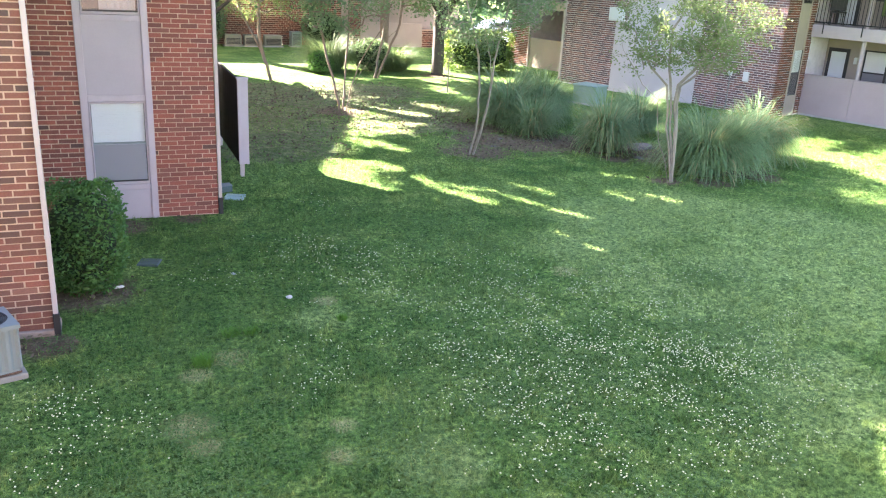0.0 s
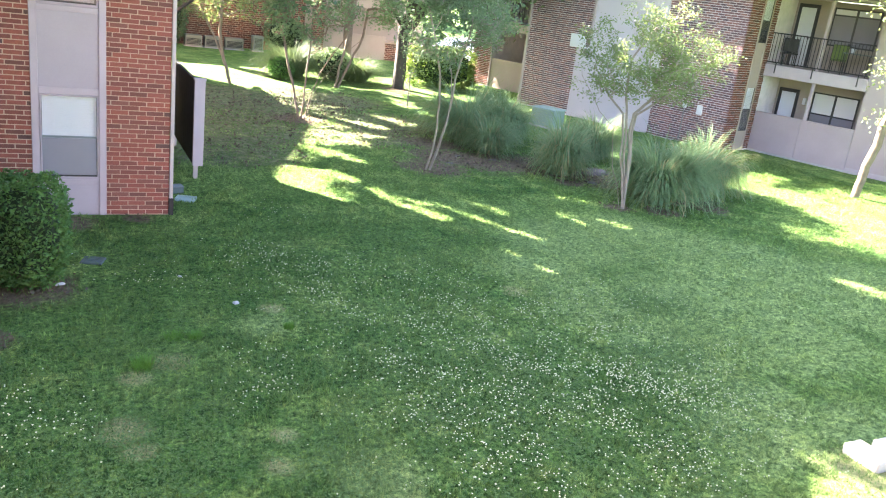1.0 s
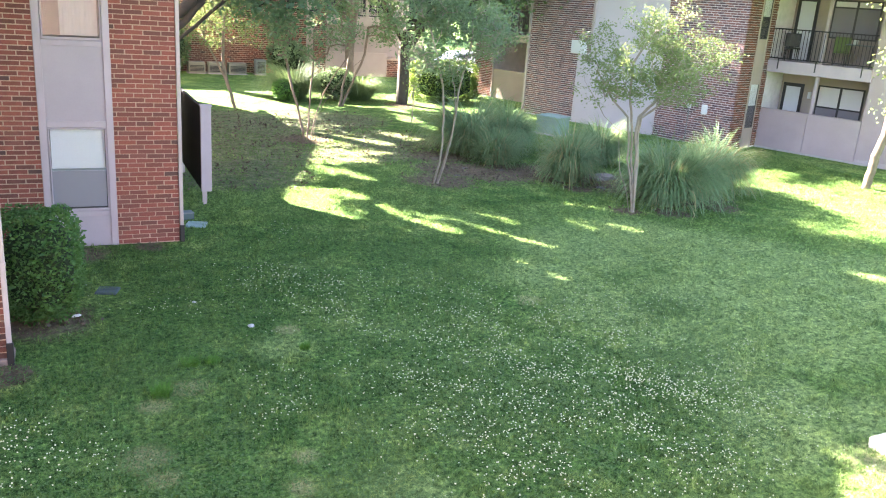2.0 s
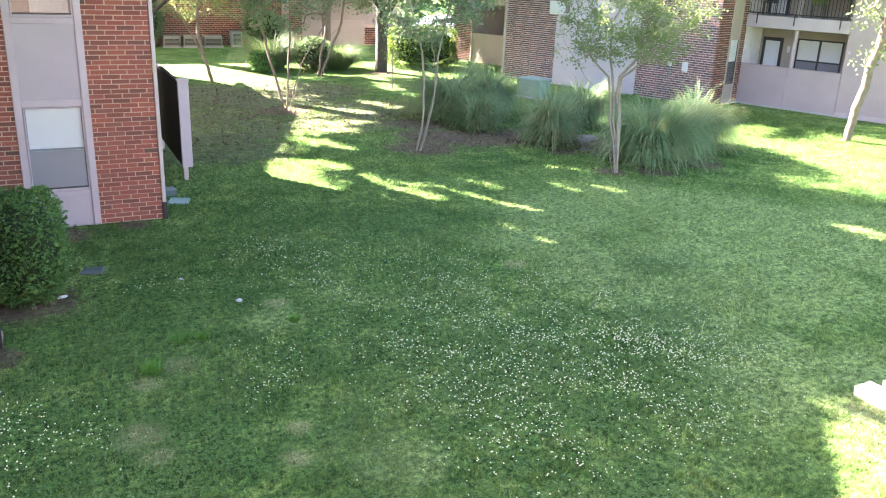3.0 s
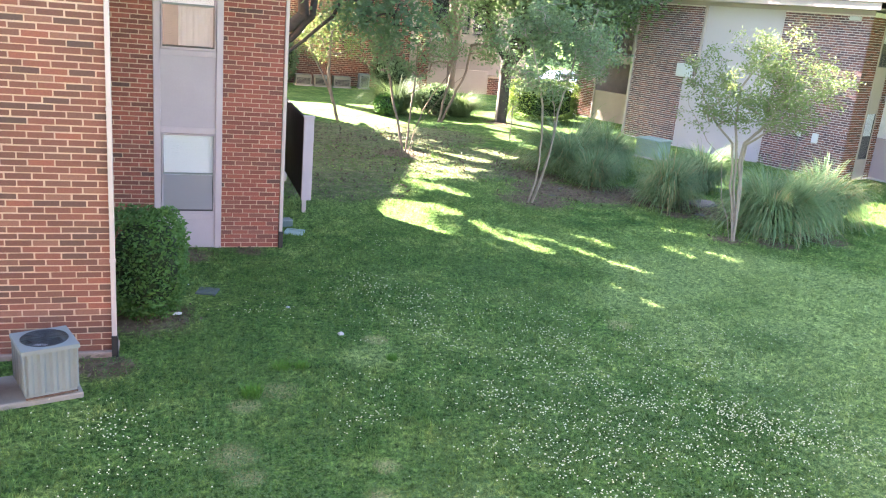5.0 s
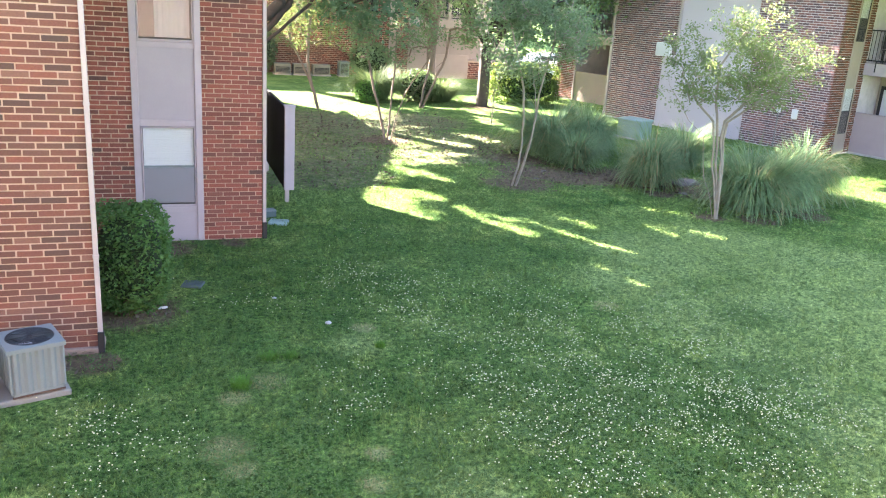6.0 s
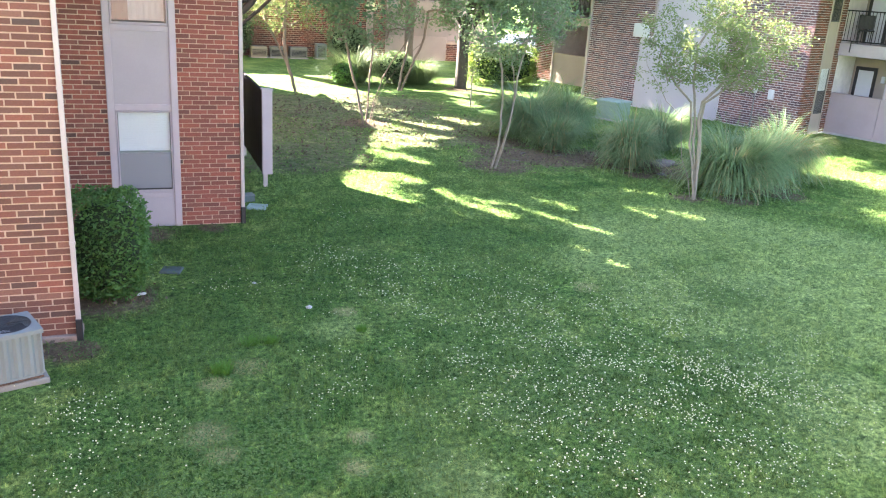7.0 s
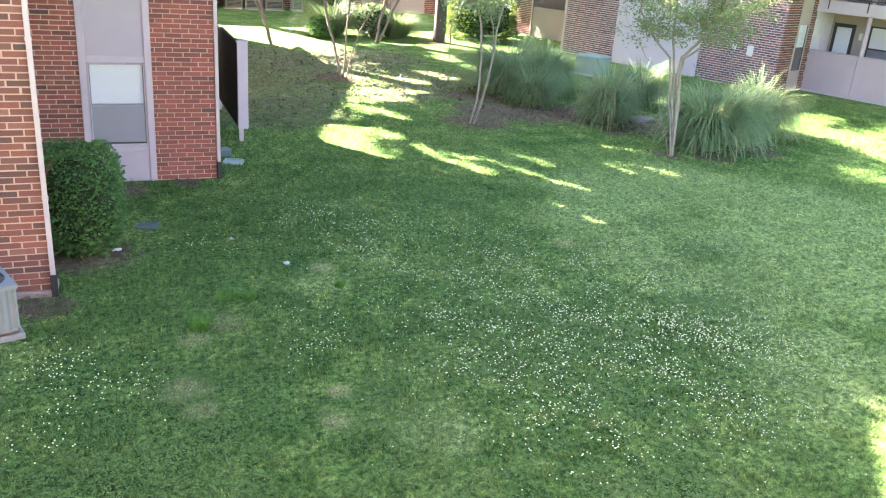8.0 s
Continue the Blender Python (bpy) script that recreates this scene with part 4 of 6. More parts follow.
def grow(base, stems, centre, radius, n_tips, rng, hollow=0.35, gaps=0.0, low=()):
    """Nodes, parents and tip indices of a branching tree. stems: lists of points from the base up."""
    nodes, par, tips, ends = [], [], [], []
    for st in stems:
        prev = -1
        pts = [Vector(p) for p in st]
        for i, p in enumerate(pts):
            if prev >= 0:
                a = nodes[prev]
                for k in (1, 2):
                    q = a.lerp(p, k / 3) + Vector(rng.normal(0, 0.012, 3)) * (p - a).length
                    nodes.append(q)
                    par.append(prev)
                    prev = len(nodes) - 1
            nodes.append(p.copy())
            par.append(prev)
            prev = len(nodes) - 1
            if i >= len(pts) - 2:
                ends.append(prev)
    start = [i for i in range(len(nodes)) if nodes[i].z > min(nodes[e].z for e in ends) - 0.05]
    goals = []
    tries = 0
    while len(goals) < n_tips and tries < n_tips * 60:
        tries += 1
        g = rng.normal(size=3)
        g /= np.linalg.norm(g)
        g *= rng.uniform(hollow, 1.0)
        p = Vector(centre) + Vector((g[0] * radius[0], g[1] * radius[1], g[2] * radius[2]))
        if gaps and noise.noise(p * (1.6 / max(radius[0], 1.0)) + Vector(base)) < gaps - 0.5:
            continue
        goals.append(p)
    goals += [Vector(p) for p in low]
    goals.sort(key=lambda p: min((p - nodes[i]).length for i in start))
    live = list(start)
    for p in goals:
        best, bd = None, 1e9
        for i in live:
            v2 = p - nodes[i]
            dd = v2.length * (1.0 if v2.z > -0.1 else 1.5)
            if dd < bd:
                best, bd = i, dd
        a = nodes[best]
        steps = max(2, int(bd / (0.16 * radius[0])))
        prev = best
        side = Vector(rng.normal(0, 0.10, 3)) * bd
        for k in range(1, steps + 1):
            f = k / steps
            q = a.lerp(p, f) + side * math.sin(math.pi * f) + Vector((0, 0, 0.10 * bd * math.sin(math.pi * f)))
            nodes.append(q)
            par.append(prev)
            prev = len(nodes) - 1
            live.append(prev)
        tips.append(prev)
    return nodes, par, tips


def tree_wood(nodes, par, tips, r_base, r_tip, sides=6, bare=None):
    n = len(nodes)
    load = np.zeros(n)
    for t in tips:
        i = t
        while i >= 0:
            load[i] += 1
            i = par[i]
    load = np.maximum(load, 0.6)
    top = load.max()
    expo = math.log(r_base / r_tip) / math.log(max(top, 2.0))
    rad = r_tip * load ** expo
    P = np.array([tuple(p) for p in nodes])
    vs, fs = [], []
    ang = np.arange(sides) * 2 * math.pi / sides
    k = 0
    if bare is not None:
        for i in range(n):
            bare[i] = rad[i] < 0.06 and (bare[i] or (par[i] >= 0 and bare[par[i]]))
    for i in range(n):
        j = par[i]
        if j < 0:
            continue
        d = P[i] - P[j]
        ln = np.linalg.norm(d)
        if ln < 1e-6 or (bare is not None and bare[i]):
            continue
        d /= ln
        a = np.cross(d, (0.31, 0.95, 0.05))
        a /= np.linalg.norm(a)
        bb = np.cross(d, a)
        ring = np.cos(ang)[:, None] * a + np.sin(ang)[:, None] * bb
        r0 = min(rad[j], rad[i] * 1.25)
        vs.append(P[j] + ring * r0)
        vs.append(P[i] + d * rad[i] * 0.3 + ring * rad[i])
        q = np.arange(sides)
        q2 = (q + 1) % sides
        fs.append(np.stack([k + q, k + q2, k + sides + q2, k + sides + q], 1))
        k += 2 * sides
    return mesh_from("trunk", np.concatenate(vs), np.concatenate(fs))


def tree(label, base, stems, centre, radius, n_tips, per_tip, leaf, r_base, r_tip, bark, foliage, seed, spread=0.22, hollow=0.35, gaps=0.0, group="", sides=6, name="tree", category="tree", low=(), high=False):
    """stems, centre and the rest are given relative to the base."""
    rng = np.random.default_rng(seed)
    t = thing(name, pose(*base), label, category, group)
    nodes, par, tips = grow(base, stems, centre, radius, n_tips, rng, hollow, gaps, low)
    bare = in_openings(np.array([tuple(p) for p in nodes]) + np.array(base), 0.1) if high else None
    part("trunk", tree_wood(nodes, par, tips, r_base, r_tip, sides, bare), bark, t, smooth=True)
    P = np.array([tuple(nodes[i]) for i in tips])
    Q = np.array([tuple(nodes[par[i]]) for i in tips])
    cs = np.repeat(P, per_tip, 0) + rng.uniform(0, 0.9, (len(P) * per_tip, 1)) * np.repeat(Q - P, per_tip, 0)
    cs = cs + rng.normal(0, spread, cs.shape) * np.array([1, 1, 0.75])
    if high:
        cs = cs[~in_openings(cs + np.array(base), leaf)]
    part("crown", leaves_mesh("crown", cs, leaf, rng), foliage, t)
    return t


# crape myrtle in front of the grey panel
tree("multi-stemmed crape myrtle with pale smooth bark and a loose green crown", (11.35, 14.3, 0),
     [[(-0.04, 0.03, -0.05), (-0.14, 0.11, 0.45), (-0.30, 0.24, 0.92), (-0.36, 0.29, 1.40), (-0.39, 0.31, 1.76), (-0.70, 0.50, 2.05), (-0.82, 0.60, 2.3), (-1.09, 0.8, 2.75)],
      [(-0.01, 0.01, -0.05), (-0.10, 0.08, 0.71), (-0.20, 0.16, 1.18), (-0.22, 0.18, 1.66), (-0.28, 0.22, 2.07), (-0.52, 0.50, 2.4), (-0.80, 0.80, 2.95)],
      [(0.02, -0.01, -0.05), (-0.03, 0.02, 0.72), (-0.05, 0.04, 1.21), (-0.12, 0.09, 1.68), (-0.10, 0.08, 2.10), (0.05, -0.15, 2.41), (0.28, -0.45, 3.05)],
      [(0.01, 0.03, -0.05), (-0.06, 0.06, 0.72), (-0.13, 0.12, 1.19), (-0.16, 0.15, 1.67), (-0.20, 0.20, 2.08), (-0.20, 0.35, 2.5), (-0.15, 0.45, 3.2), (0.15, 0.2, 3.9)],
      [(0.04, 0.0, -0.05), (-0.01, 0.0, 0.72), (-0.03, 0.02, 1.21), (-0.08, 0.06, 1.70), (-0.06, 0.05, 2.08), (0.19, -0.15, 2.37), (0.53, -0.42, 2.76), (0.84, -0.67, 3.2)]],
     (0.02, -0.02, 3.35), (1.75, 1.55, 1.05), 330, 36, 0.058, 0.032, 0.0045, M_BARK_P, M_LEAF, 11, 0.085, 0.30, 0.44,
     low=[(0.32, -0.30, 4.4), (0.45, -0.25, 4.5), (0.60, -0.42, 4.25), (1.18, -0.92, 3.5), (1.30, -1.0, 3.55), (1.05, -0.85, 3.75), (0.95, -0.75, 2.75), (-0.35, 0.3, 4.0), (-1.0, 0.8, 2.35), (-1.25, 0.95, 2.55), (-0.85, 0.55, 2.3), (0.5, -0.45, 2.45), (0.75, -0.4, 2.6), (-0.6, 0.2, 2.5), (-0.35, 0.6, 2.6)] + [(0.95 * math.cos(2.4 * k), 0.95 * math.sin(2.4 * k), 2.5 + 0.07 * (k % 5)) for k in range(14)])
# two-stemmed young tree standing in the bare bed
tree("young two-stemmed tree with thin pale stems in bare soil", (8.04, 17.64, 0),
     [[(-0.03, 0.01, -0.05), (0.08, -0.04, 0.54), (0.11, -0.05, 1.08), (0.09, -0.04, 1.74), (0.04, -0.02, 2.3), (-0.10, 0.05, 2.9), (-0.25, 0.1, 3.4)],
      [(0.05, -0.03, -0.05), (0.22, -0.10, 0.69), (0.31, -0.14, 1.23), (0.36, -0.17, 1.77), (0.37, -0.17, 2.16), (0.44, -0.2, 2.6), (0.55, -0.28, 3.2)],
      [(0.04, 0.0, -0.05), (0.20, -0.08, 0.68), (0.29, -0.12, 1.2), (0.34, -0.15, 1.75), (0.30, -0.10, 2.3), (0.16, 0.02, 2.95)]],
     (0.2, -0.1, 3.65), (1.6, 1.5, 1.25), 240, 34, 0.075, 0.025, 0.005, M_BARK_P, M_LEAF_D, 12, 0.11, 0.3, 0.52,
     low=[(0.45 * math.cos(1.7 * k), 0.45 * math.sin(1.7 * k), 2.55 + 0.12 * (k % 4)) for k in range(9)])
# multi-stemmed tree behind it
tree("multi-stemmed crape myrtle with spreading dark stems", (6.5, 23.6, 0),
     [[(-0.05, 0.01, -0.05), (-0.21, 0.06, 0.81), (-0.40, 0.11, 1.46), (-0.53, 0.15, 2.10), (-0.8, 0.2, 2.9)], [(0.03, -0.01, -0.05), (0.07, -0.02, 0.83), (0.12, -0.03, 1.66), (0.17, -0.05, 2.31), (0.2, 0.1, 3.2)],
      [(0.11, -0.03, -0.05), (0.24, -0.07, 0.67), (0.45, -0.12, 1.35), (0.82, -0.22, 2.03), (1.11, -0.31, 2.45)], [(0.14, -0.04, -0.05), (0.30, -0.08, 0.7), (0.57, -0.16, 1.25), (1.0, -0.3, 1.9), (1.5, -0.4, 2.4)]],
     (-0.15, 0.0, 3.05), (1.65, 1.6, 0.9), 150, 22, 0.085, 0.036, 0.008, M_BARK_M, M_LEAF_D, 13, 0.12, 0.3, 0.55)
# slim forked tree at the edge of the sunlit lawn
tree("slim forked tree leaning at the sunlit lawn", (5.62, 30.1, 0),
     [[(0.05, -0.02, -0.05), (-0.06, 0.02, 0.46), (-0.20, 0.05, 0.86), (-0.32, 0.08, 1.45), (-0.34, 0.09, 2.44), (-0.25, 0.1, 3.3)], [(0.03, 0.0, -0.05), (-0.08, 0.03, 0.48), (-0.22, 0.06, 0.88), (-0.56, 0.12, 1.64), (-0.93, 0.17, 2.3), (-1.1, 0.2, 2.9)]],
     (-0.2, 0.1, 3.25), (2.0, 1.9, 1.15), 170, 30, 0.085, 0.06, 0.009, M_BARK_M, M_LEAF, 14, 0.18, 0.3, 0.50)
# leaning pair of trunks by the far shrubs
tree("small tree with two leaning dark trunks", (9.9, 30.9, 0),
     [[(0, 0, -0.05), (0.4, 0, 0.9), (0.9, 0.1, 2.0), (1.0, 0.1, 3.0)], [(-0.1, 0, -0.05), (0.1, 0, 1.1), (0.35, 0.1, 2.2), (0.2, 0.1, 3.2)]],
     (0.6, 0.1, 3.3), (2.1, 2.2, 1.3), 85, 28, 0.12, 0.048, 0.011, M_BARK_M, M_LEAF_D, 15, 0.2, 0.3, 0.68)
# thick-trunked tree before the hedge
tree("broad shade tree with a thick upright trunk", (12.75, 31.8, 0),
     [[(0, 0, -0.05), (0.05, 0, 1.2), (0.05, 0, 2.3), (-0.6, 0.3, 3.4), (-0.9, 0.4, 4.6)], [(0.05, 0, -0.05), (0.1, 0, 2.2), (0.8, 0.1, 3.3), (1.4, 0.2, 4.4)], [(0, 0.05, -0.05), (0.05, 0.1, 2.4), (0.1, -0.6, 3.6), (0.1, -0.9, 4.9)]],
     (1.5, -1.0, 6.9), (4.8, 5.2, 4.0), 760, 75, 0.19, 0.22, 0.012, M_BARK_G, M_LEAF_D, 16, 0.5, 0.3, 0.06, high=True)
# sapling
tree("thin young sapling on the lawn", (11.25, 27.0, 0), [[(0, 0, -0.05), (0.02, 0, 0.6), (0.0, 0.02, 1.15)]], (0, 0, 1.3), (0.3, 0.3, 0.35), 12, 8, 0.08, 0.022, 0.006, M_BARK_P, M_LEAF, 17, 0.15)
# pale leaning tree on the sunlit lawn by the balconies
tree("leaning pale-barked tree on the sunlit lawn", (20.2, 15.5, 0),
     [[(0, 0, -0.05), (0.05, -0.04, 0.5), (0.05, -0.05, 0.9), (0.17, -0.13, 1.5), (0.16, -0.14, 2.0), (0.27, -0.24, 2.6), (0.28, -0.3, 3.2), (0.4, -0.6, 4.2), (0.6, -0.9, 5.4)]],
     (0.9, -1.4, 5.9), (2.8, 2.8, 2.1), 150, 44, 0.11, 0.125, 0.012, M_BARK_M, M_LEAF, 18, 0.22, 0.3, 0.4,
     low=[(-0.02, 0.0, 3.3), (-0.1, 0.05, 3.5), (0.0, -0.05, 3.6), (0.22, -0.15, 2.45), (0.42, -0.35, 2.5), (0.05, -0.05, 2.1), (0.35, -0.3, 3.1)])
# large dark tree behind the brick corner
tree("large dark-limbed shade tree behind the brick corner", (-1.4, 22.2, 0),
     [[(0, 0, -0.1), (0.02, 0.0, 1.3), (0.6, -0.05, 1.8), (2.5, -0.1, 2.2), (4.2, -0.2, 2.85), (5.29, -0.2, 3.81), (5.9, -0.2, 5.2), (6.1, -0.4, 7.6)],
      [(0.01, 0.01, -0.1), (0.02, 0.0, 1.6), (0.6, 0.0, 2.2), (2.6, -0.1, 2.5), (4.2, -0.2, 3.15), (4.76, -0.2, 3.78), (5.0, -0.1, 5.6), (4.9, -0.1, 8.4)],
      [(0.0, 0, -0.1), (0.02, 0.0, 1.8), (0.4, 0.05, 2.4), (2.6, -0.1, 2.75), (4.2, -0.2, 3.47), (4.53, -0.2, 3.78), (4.3, -0.6, 6.0), (3.4, -0.9, 8.2)], [(0.0, 0.01, -0.1), (0.0, 0, 2.0), (-0.1, 0.05, 3.4), (-1.0, 0.3, 6.2)]],
     (3.8, -1.6, 9.6), (4.5, 4.9, 3.0), 540, 140, 0.17, 0.14, 0.014, M_BARK_D, M_LEAF_OAK, 19, 0.45, 0.25, 0.34, sides=8, high=True,
     low=[(5.7 + 0.24 * k, -0.5 + 0.2 * (k % 4), 4.3 - 0.28 * (k % 3)) for k in range(9)] + [(2.3 + 0.3 * (k % 3), 1.5 + 0.45 * (k // 3), 6.9 + 0.2 * (k % 3)) for k in range(8)] + [(0.6, -5.3, 9.0), (0.9, -4.8, 8.8), (0.9, -5.2, 9.3)])
# unseen tall tree added beyond the gap; crown and low twigs shade the lawn
tree("unseen dark tree added by the gap to shade the middle lawn", (2.9, 31.2, 0),
     [[(0, 0, -0.1), (0.1, 0.0, 2.5), (0.5, 0.0, 5.0), (1.4, 0.2, 7.5), (2.0, 0.2, 9.5)], [(0, 0.1, -0.1), (0.1, 0.1, 3.0), (0.3, -1.0, 6.0), (0.6, -2.0, 8.5)], [(0.05, 0, -0.1), (0.1, 0.1, 3.6), (0.4, 1.2, 6.4), (0.8, 2.0, 9.0)]],
     (1.75, -3.5, 9.2), (4.4, 4.8, 2.5), 540, 72, 0.22, 0.30, 0.016, M_BARK_D, M_LEAF_OAK, 20, 0.42, 0.25, 0.30, sides=8, high=True,
     low=[(-1.5 + 0.48 * (k % 6) + 0.2 * (k // 6 % 2), -0.6 + 0.62 * (k // 6), 7.6 + 0.35 * (k % 3)) for k in range(42)])

# unseen tall tree added farther along the gap to darken the far lawn
tree("unseen dark tree added farther along to shade the far lawn", (3.9, 39.2, 0),
     [[(0, 0, -0.1), (0.1, 0.0, 2.5), (0.4, 0.0, 5.0), (1.0, 0.2, 7.5), (1.6, 0.2, 9.5)], [(0, 0.1, -0.1), (0.1, 0.1, 3.0), (-0.3, -1.0, 6.0), (-0.8, -2.0, 8.5)], [(0.05, 0, -0.1), (0.1, 0.1, 3.6), (0.2, 1.2, 6.4), (0.4, 2.0, 9.0)]],
     (0.6, -2.0, 9.2), (4.2, 4.4, 2.8), 440, 62, 0.22, 0.30, 0.016, M_BARK_D, M_LEAF_OAK, 21, 0.42, 0.25, 0.46, sides=8, high=True)

# unseen tree added beside the gap; its crown over the roofs shades the lawn
tree("unseen dark tree added behind the roofs to shade the lawn", (-3.4, 24.4, 0),
     [[(0, 0, -0.1), (0.0, 0.0, 4.0), (0.05, 0.0, 8.0), (0.3, -1.2, 9.0), (0.8, -2.2, 9.4)], [(0.05, 0.1, -0.1), (0.03, 0.05, 4.0), (0.0, 0.1, 8.2), (-0.6, 0.4, 9.4)]],
     (3.8, 3.4, 9.2), (3.3, 7.2, 1.7), 620, 95, 0.16, 0.16, 0.005, M_BARK_D, M_LEAF_OAK, 24, 0.42, 0.1, 0.0, sides=8, high=True)

# tree added behind the broad shade tree to keep sun off the far patio wall
tree("tall tree added behind the clipped hedge to shade the far patio wall", (13.5, 40.9, 0),
     [[(0, 0, -0.1), (0.05, 0.0, 2.5), (0.3, 0.0, 5.0), (0.8, 0.2, 7.5)], [(0, 0.05, -0.1), (0.0, 0.1, 3.0), (-0.6, -0.6, 6.0), (-1.0, -1.0, 8.0)]],
     (0.2, 0.0, 8.4), (4.2, 4.2, 3.0), 360, 60, 0.22, 0.22, 0.016, M_BARK_M, M_LEAF_D, 22, 0.45, 0.25, 0.3, high=True)


def shrub(label, base, radius, n, leaf, foliage, seed, square=2.0, name="shrub", category="shrub", gaps=0.0):
    """A dense clipped or loose bush: twigs and a dark shade core inside, leaves near its skin."""
    rng = np.random.default_rng(seed)
    t = thing(name, pose(*base), label, category)
    d = rng.normal(size=(n, 3))
    d /= (np.abs(d) ** square).sum(1)[:, None] ** (1 / square)
    lump = np.array([1 + 0.14 * noise.noise(Vector(p) * 2.2 + Vector((seed, 0, 0))) + 0.05 * noise.noise(Vector(p) * 6) for p in d])
    c = d * (lump * rng.uniform(0.80, 1.02, n) ** 0.6)[:, None] * np.array(radius) + np.array([0, 0, radius[2]])
    c = c[c[:, 2] > 0.03]
    part("foliage", leaves_mesh("foliage", c, leaf, rng, 0.0), foliage, t)
    bm = bmesh.new()
    for k in range(9):
        a = 2 * math.pi * k / 9
        p1 = Vector((math.cos(a) * radius[0] * 0.6, math.sin(a) * radius[1] * 0.6, radius[2] * (1.1 + 0.3 * math.sin(3 * a))))
        add_tube(bm, [(0, 0, -0.03), p1 * 0.5 + Vector((0, 0, 0.05)), p1], [0.02, 0.014, 0.005], 5)
    part("stems", bm, M_BARK_M, t)
    # dark core, inner shade put into its colour; keeps light from passing straight through
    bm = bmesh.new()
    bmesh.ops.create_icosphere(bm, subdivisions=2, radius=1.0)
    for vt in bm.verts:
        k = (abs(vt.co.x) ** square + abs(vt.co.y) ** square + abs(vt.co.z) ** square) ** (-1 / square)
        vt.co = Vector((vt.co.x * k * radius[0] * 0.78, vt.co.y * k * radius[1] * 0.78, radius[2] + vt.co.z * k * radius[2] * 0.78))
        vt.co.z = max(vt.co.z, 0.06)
    part("shade_core", bm, M_SHADE, t)
    return t


# dark green standing in for the shade inside the bushes
M_SHADE = worn("shade_core", (0.02, 0.04, 0.012), 0.95, 0.4, 20, 6, 0.8, 0.02)
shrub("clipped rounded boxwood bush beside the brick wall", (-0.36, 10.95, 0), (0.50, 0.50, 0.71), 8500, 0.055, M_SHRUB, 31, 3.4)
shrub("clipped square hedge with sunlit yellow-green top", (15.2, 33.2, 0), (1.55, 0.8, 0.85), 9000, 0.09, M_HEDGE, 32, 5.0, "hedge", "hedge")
shrub("loose low shrub at the edge of the sun", (8.0, 32.2, 0), (0.5, 0.45, 0.42), 1800, 0.09, M_SHRUB, 33, 2.0)
shrub("rounded green shrub in the far bed", (10.3, 33.0, 0), (0.85, 0.7, 0.65), 3000, 0.10, M_LEAF_D, 34, 2.0)
shrub("dark green shrub against the far brick wall", (4.9, 42.2, 0), (0.9, 0.6, 1.2), 2500, 0.13, M_LEAF_D, 35, 2.0)
shrub("dark green shrub against the far brick wall", (10.6, 42.2, 0), (1.1, 0.6, 0.9), 2500, 0.13, M_LEAF_D, 36, 2.0)


def reed_clump(label, base, radius, height, n, seed, mat=None, dry=0.08, blade=(0.006, 0.016)):
    """A fountain of blades that rise from the crown of roots and arch over."""
    rng = np.random.default_rng(seed)
    t = thing("ornamental_grass", pose(*base), label, "ornamental grass", "grass clumps in the bed")
    for nm, k, mt in (("blades", int(n * (1 - dry)), mat or M_REED), ("dry_blades", int(n * dry), M_STRAW)):
        a = rng.uniform(0, 2 * math.pi, k)
        r0 = radius * 0.38 * np.sqrt(rng.uniform(0, 1, k))
        sway = np.abs(rng.normal(0, 0.34, k)) + 0.04 + 0.7 * r0 / radius
        bend = rng.uniform(1.1, 2.7, k)
        length = height * 1.28 * rng.uniform(0.55, 1.12, k) * (1.0 - 0.12 * np.sin(3 * a + seed)) * (1 + 0.10 * np.cos(2 * a + 2 * seed))
        w = rng.uniform(*blade, k)
        out = np.stack([np.cos(a), np.sin(a), np.zeros(k)], 1)
        side = np.stack([-np.sin(a), np.cos(a), np.zeros(k)], 1)
        swerve = rng.normal(0, 0.14, k) * radius
        flat = side + out * rng.uniform(-0.7, 0.7, k)[:, None]
        seg = 7
        wide = 1.05 * radius / height
        vs = np.zeros((k, seg + 1, 2, 3))
        rad, z = r0.copy(), np.zeros(k)
        for i in range(seg + 1):
            f = i / seg
            if i:
                ang = np.minimum(sway + bend * (f - 0.5 / seg) ** 1.7, 2.9)
                rad = rad + np.sin(ang) * length / seg * wide
                z = z + np.cos(ang) * length / seg
            p = out * rad[:, None] + side * (swerve * f ** 1.7)[:, None]
            p[:, 2] = np.maximum(z, 0.015)
            ww = (w * (1 - f ** 2 * 0.9))[:, None]
            vs[:, i, 0], vs[:, i, 1] = p - flat * ww, p + flat * ww
        q = np.array([[2 * i, 2 * i + 1, 2 * i + 3, 2 * i + 2] for i in range(seg)])
        fs = (np.arange(k)[:, None, None] * 2 * (seg + 1) + q[None]).reshape(-1, 4)
        part(nm, mesh_from(nm, vs.reshape(-1, 3), fs), mt, t)
    return t


reed_clump("tall arching clump of green ornamental grass", (10.9, 21.5, 0), 1.15, 1.65, 3200, 41)
reed_clump("tall arching clump of green ornamental grass", (12.1, 21.6, 0), 0.95, 1.6, 2400, 49)
reed_clump("low arching clump of green ornamental grass", (10.75, 19.7, 0), 0.72, 1.15, 1700, 42)
reed_clump("arching grass clump with drying outer blades", (11.65, 17.45, 0), 0.76, 1.5, 2000, 43, dry=0.16)
reed_clump("arching clump of green ornamental grass", (14.05, 19.5, 0), 0.8, 1.45, 1800, 44)
reed_clump("broad dense clump of ornamental grass", (12.65, 14.85, 0), 0.95, 1.65, 3200, 45)
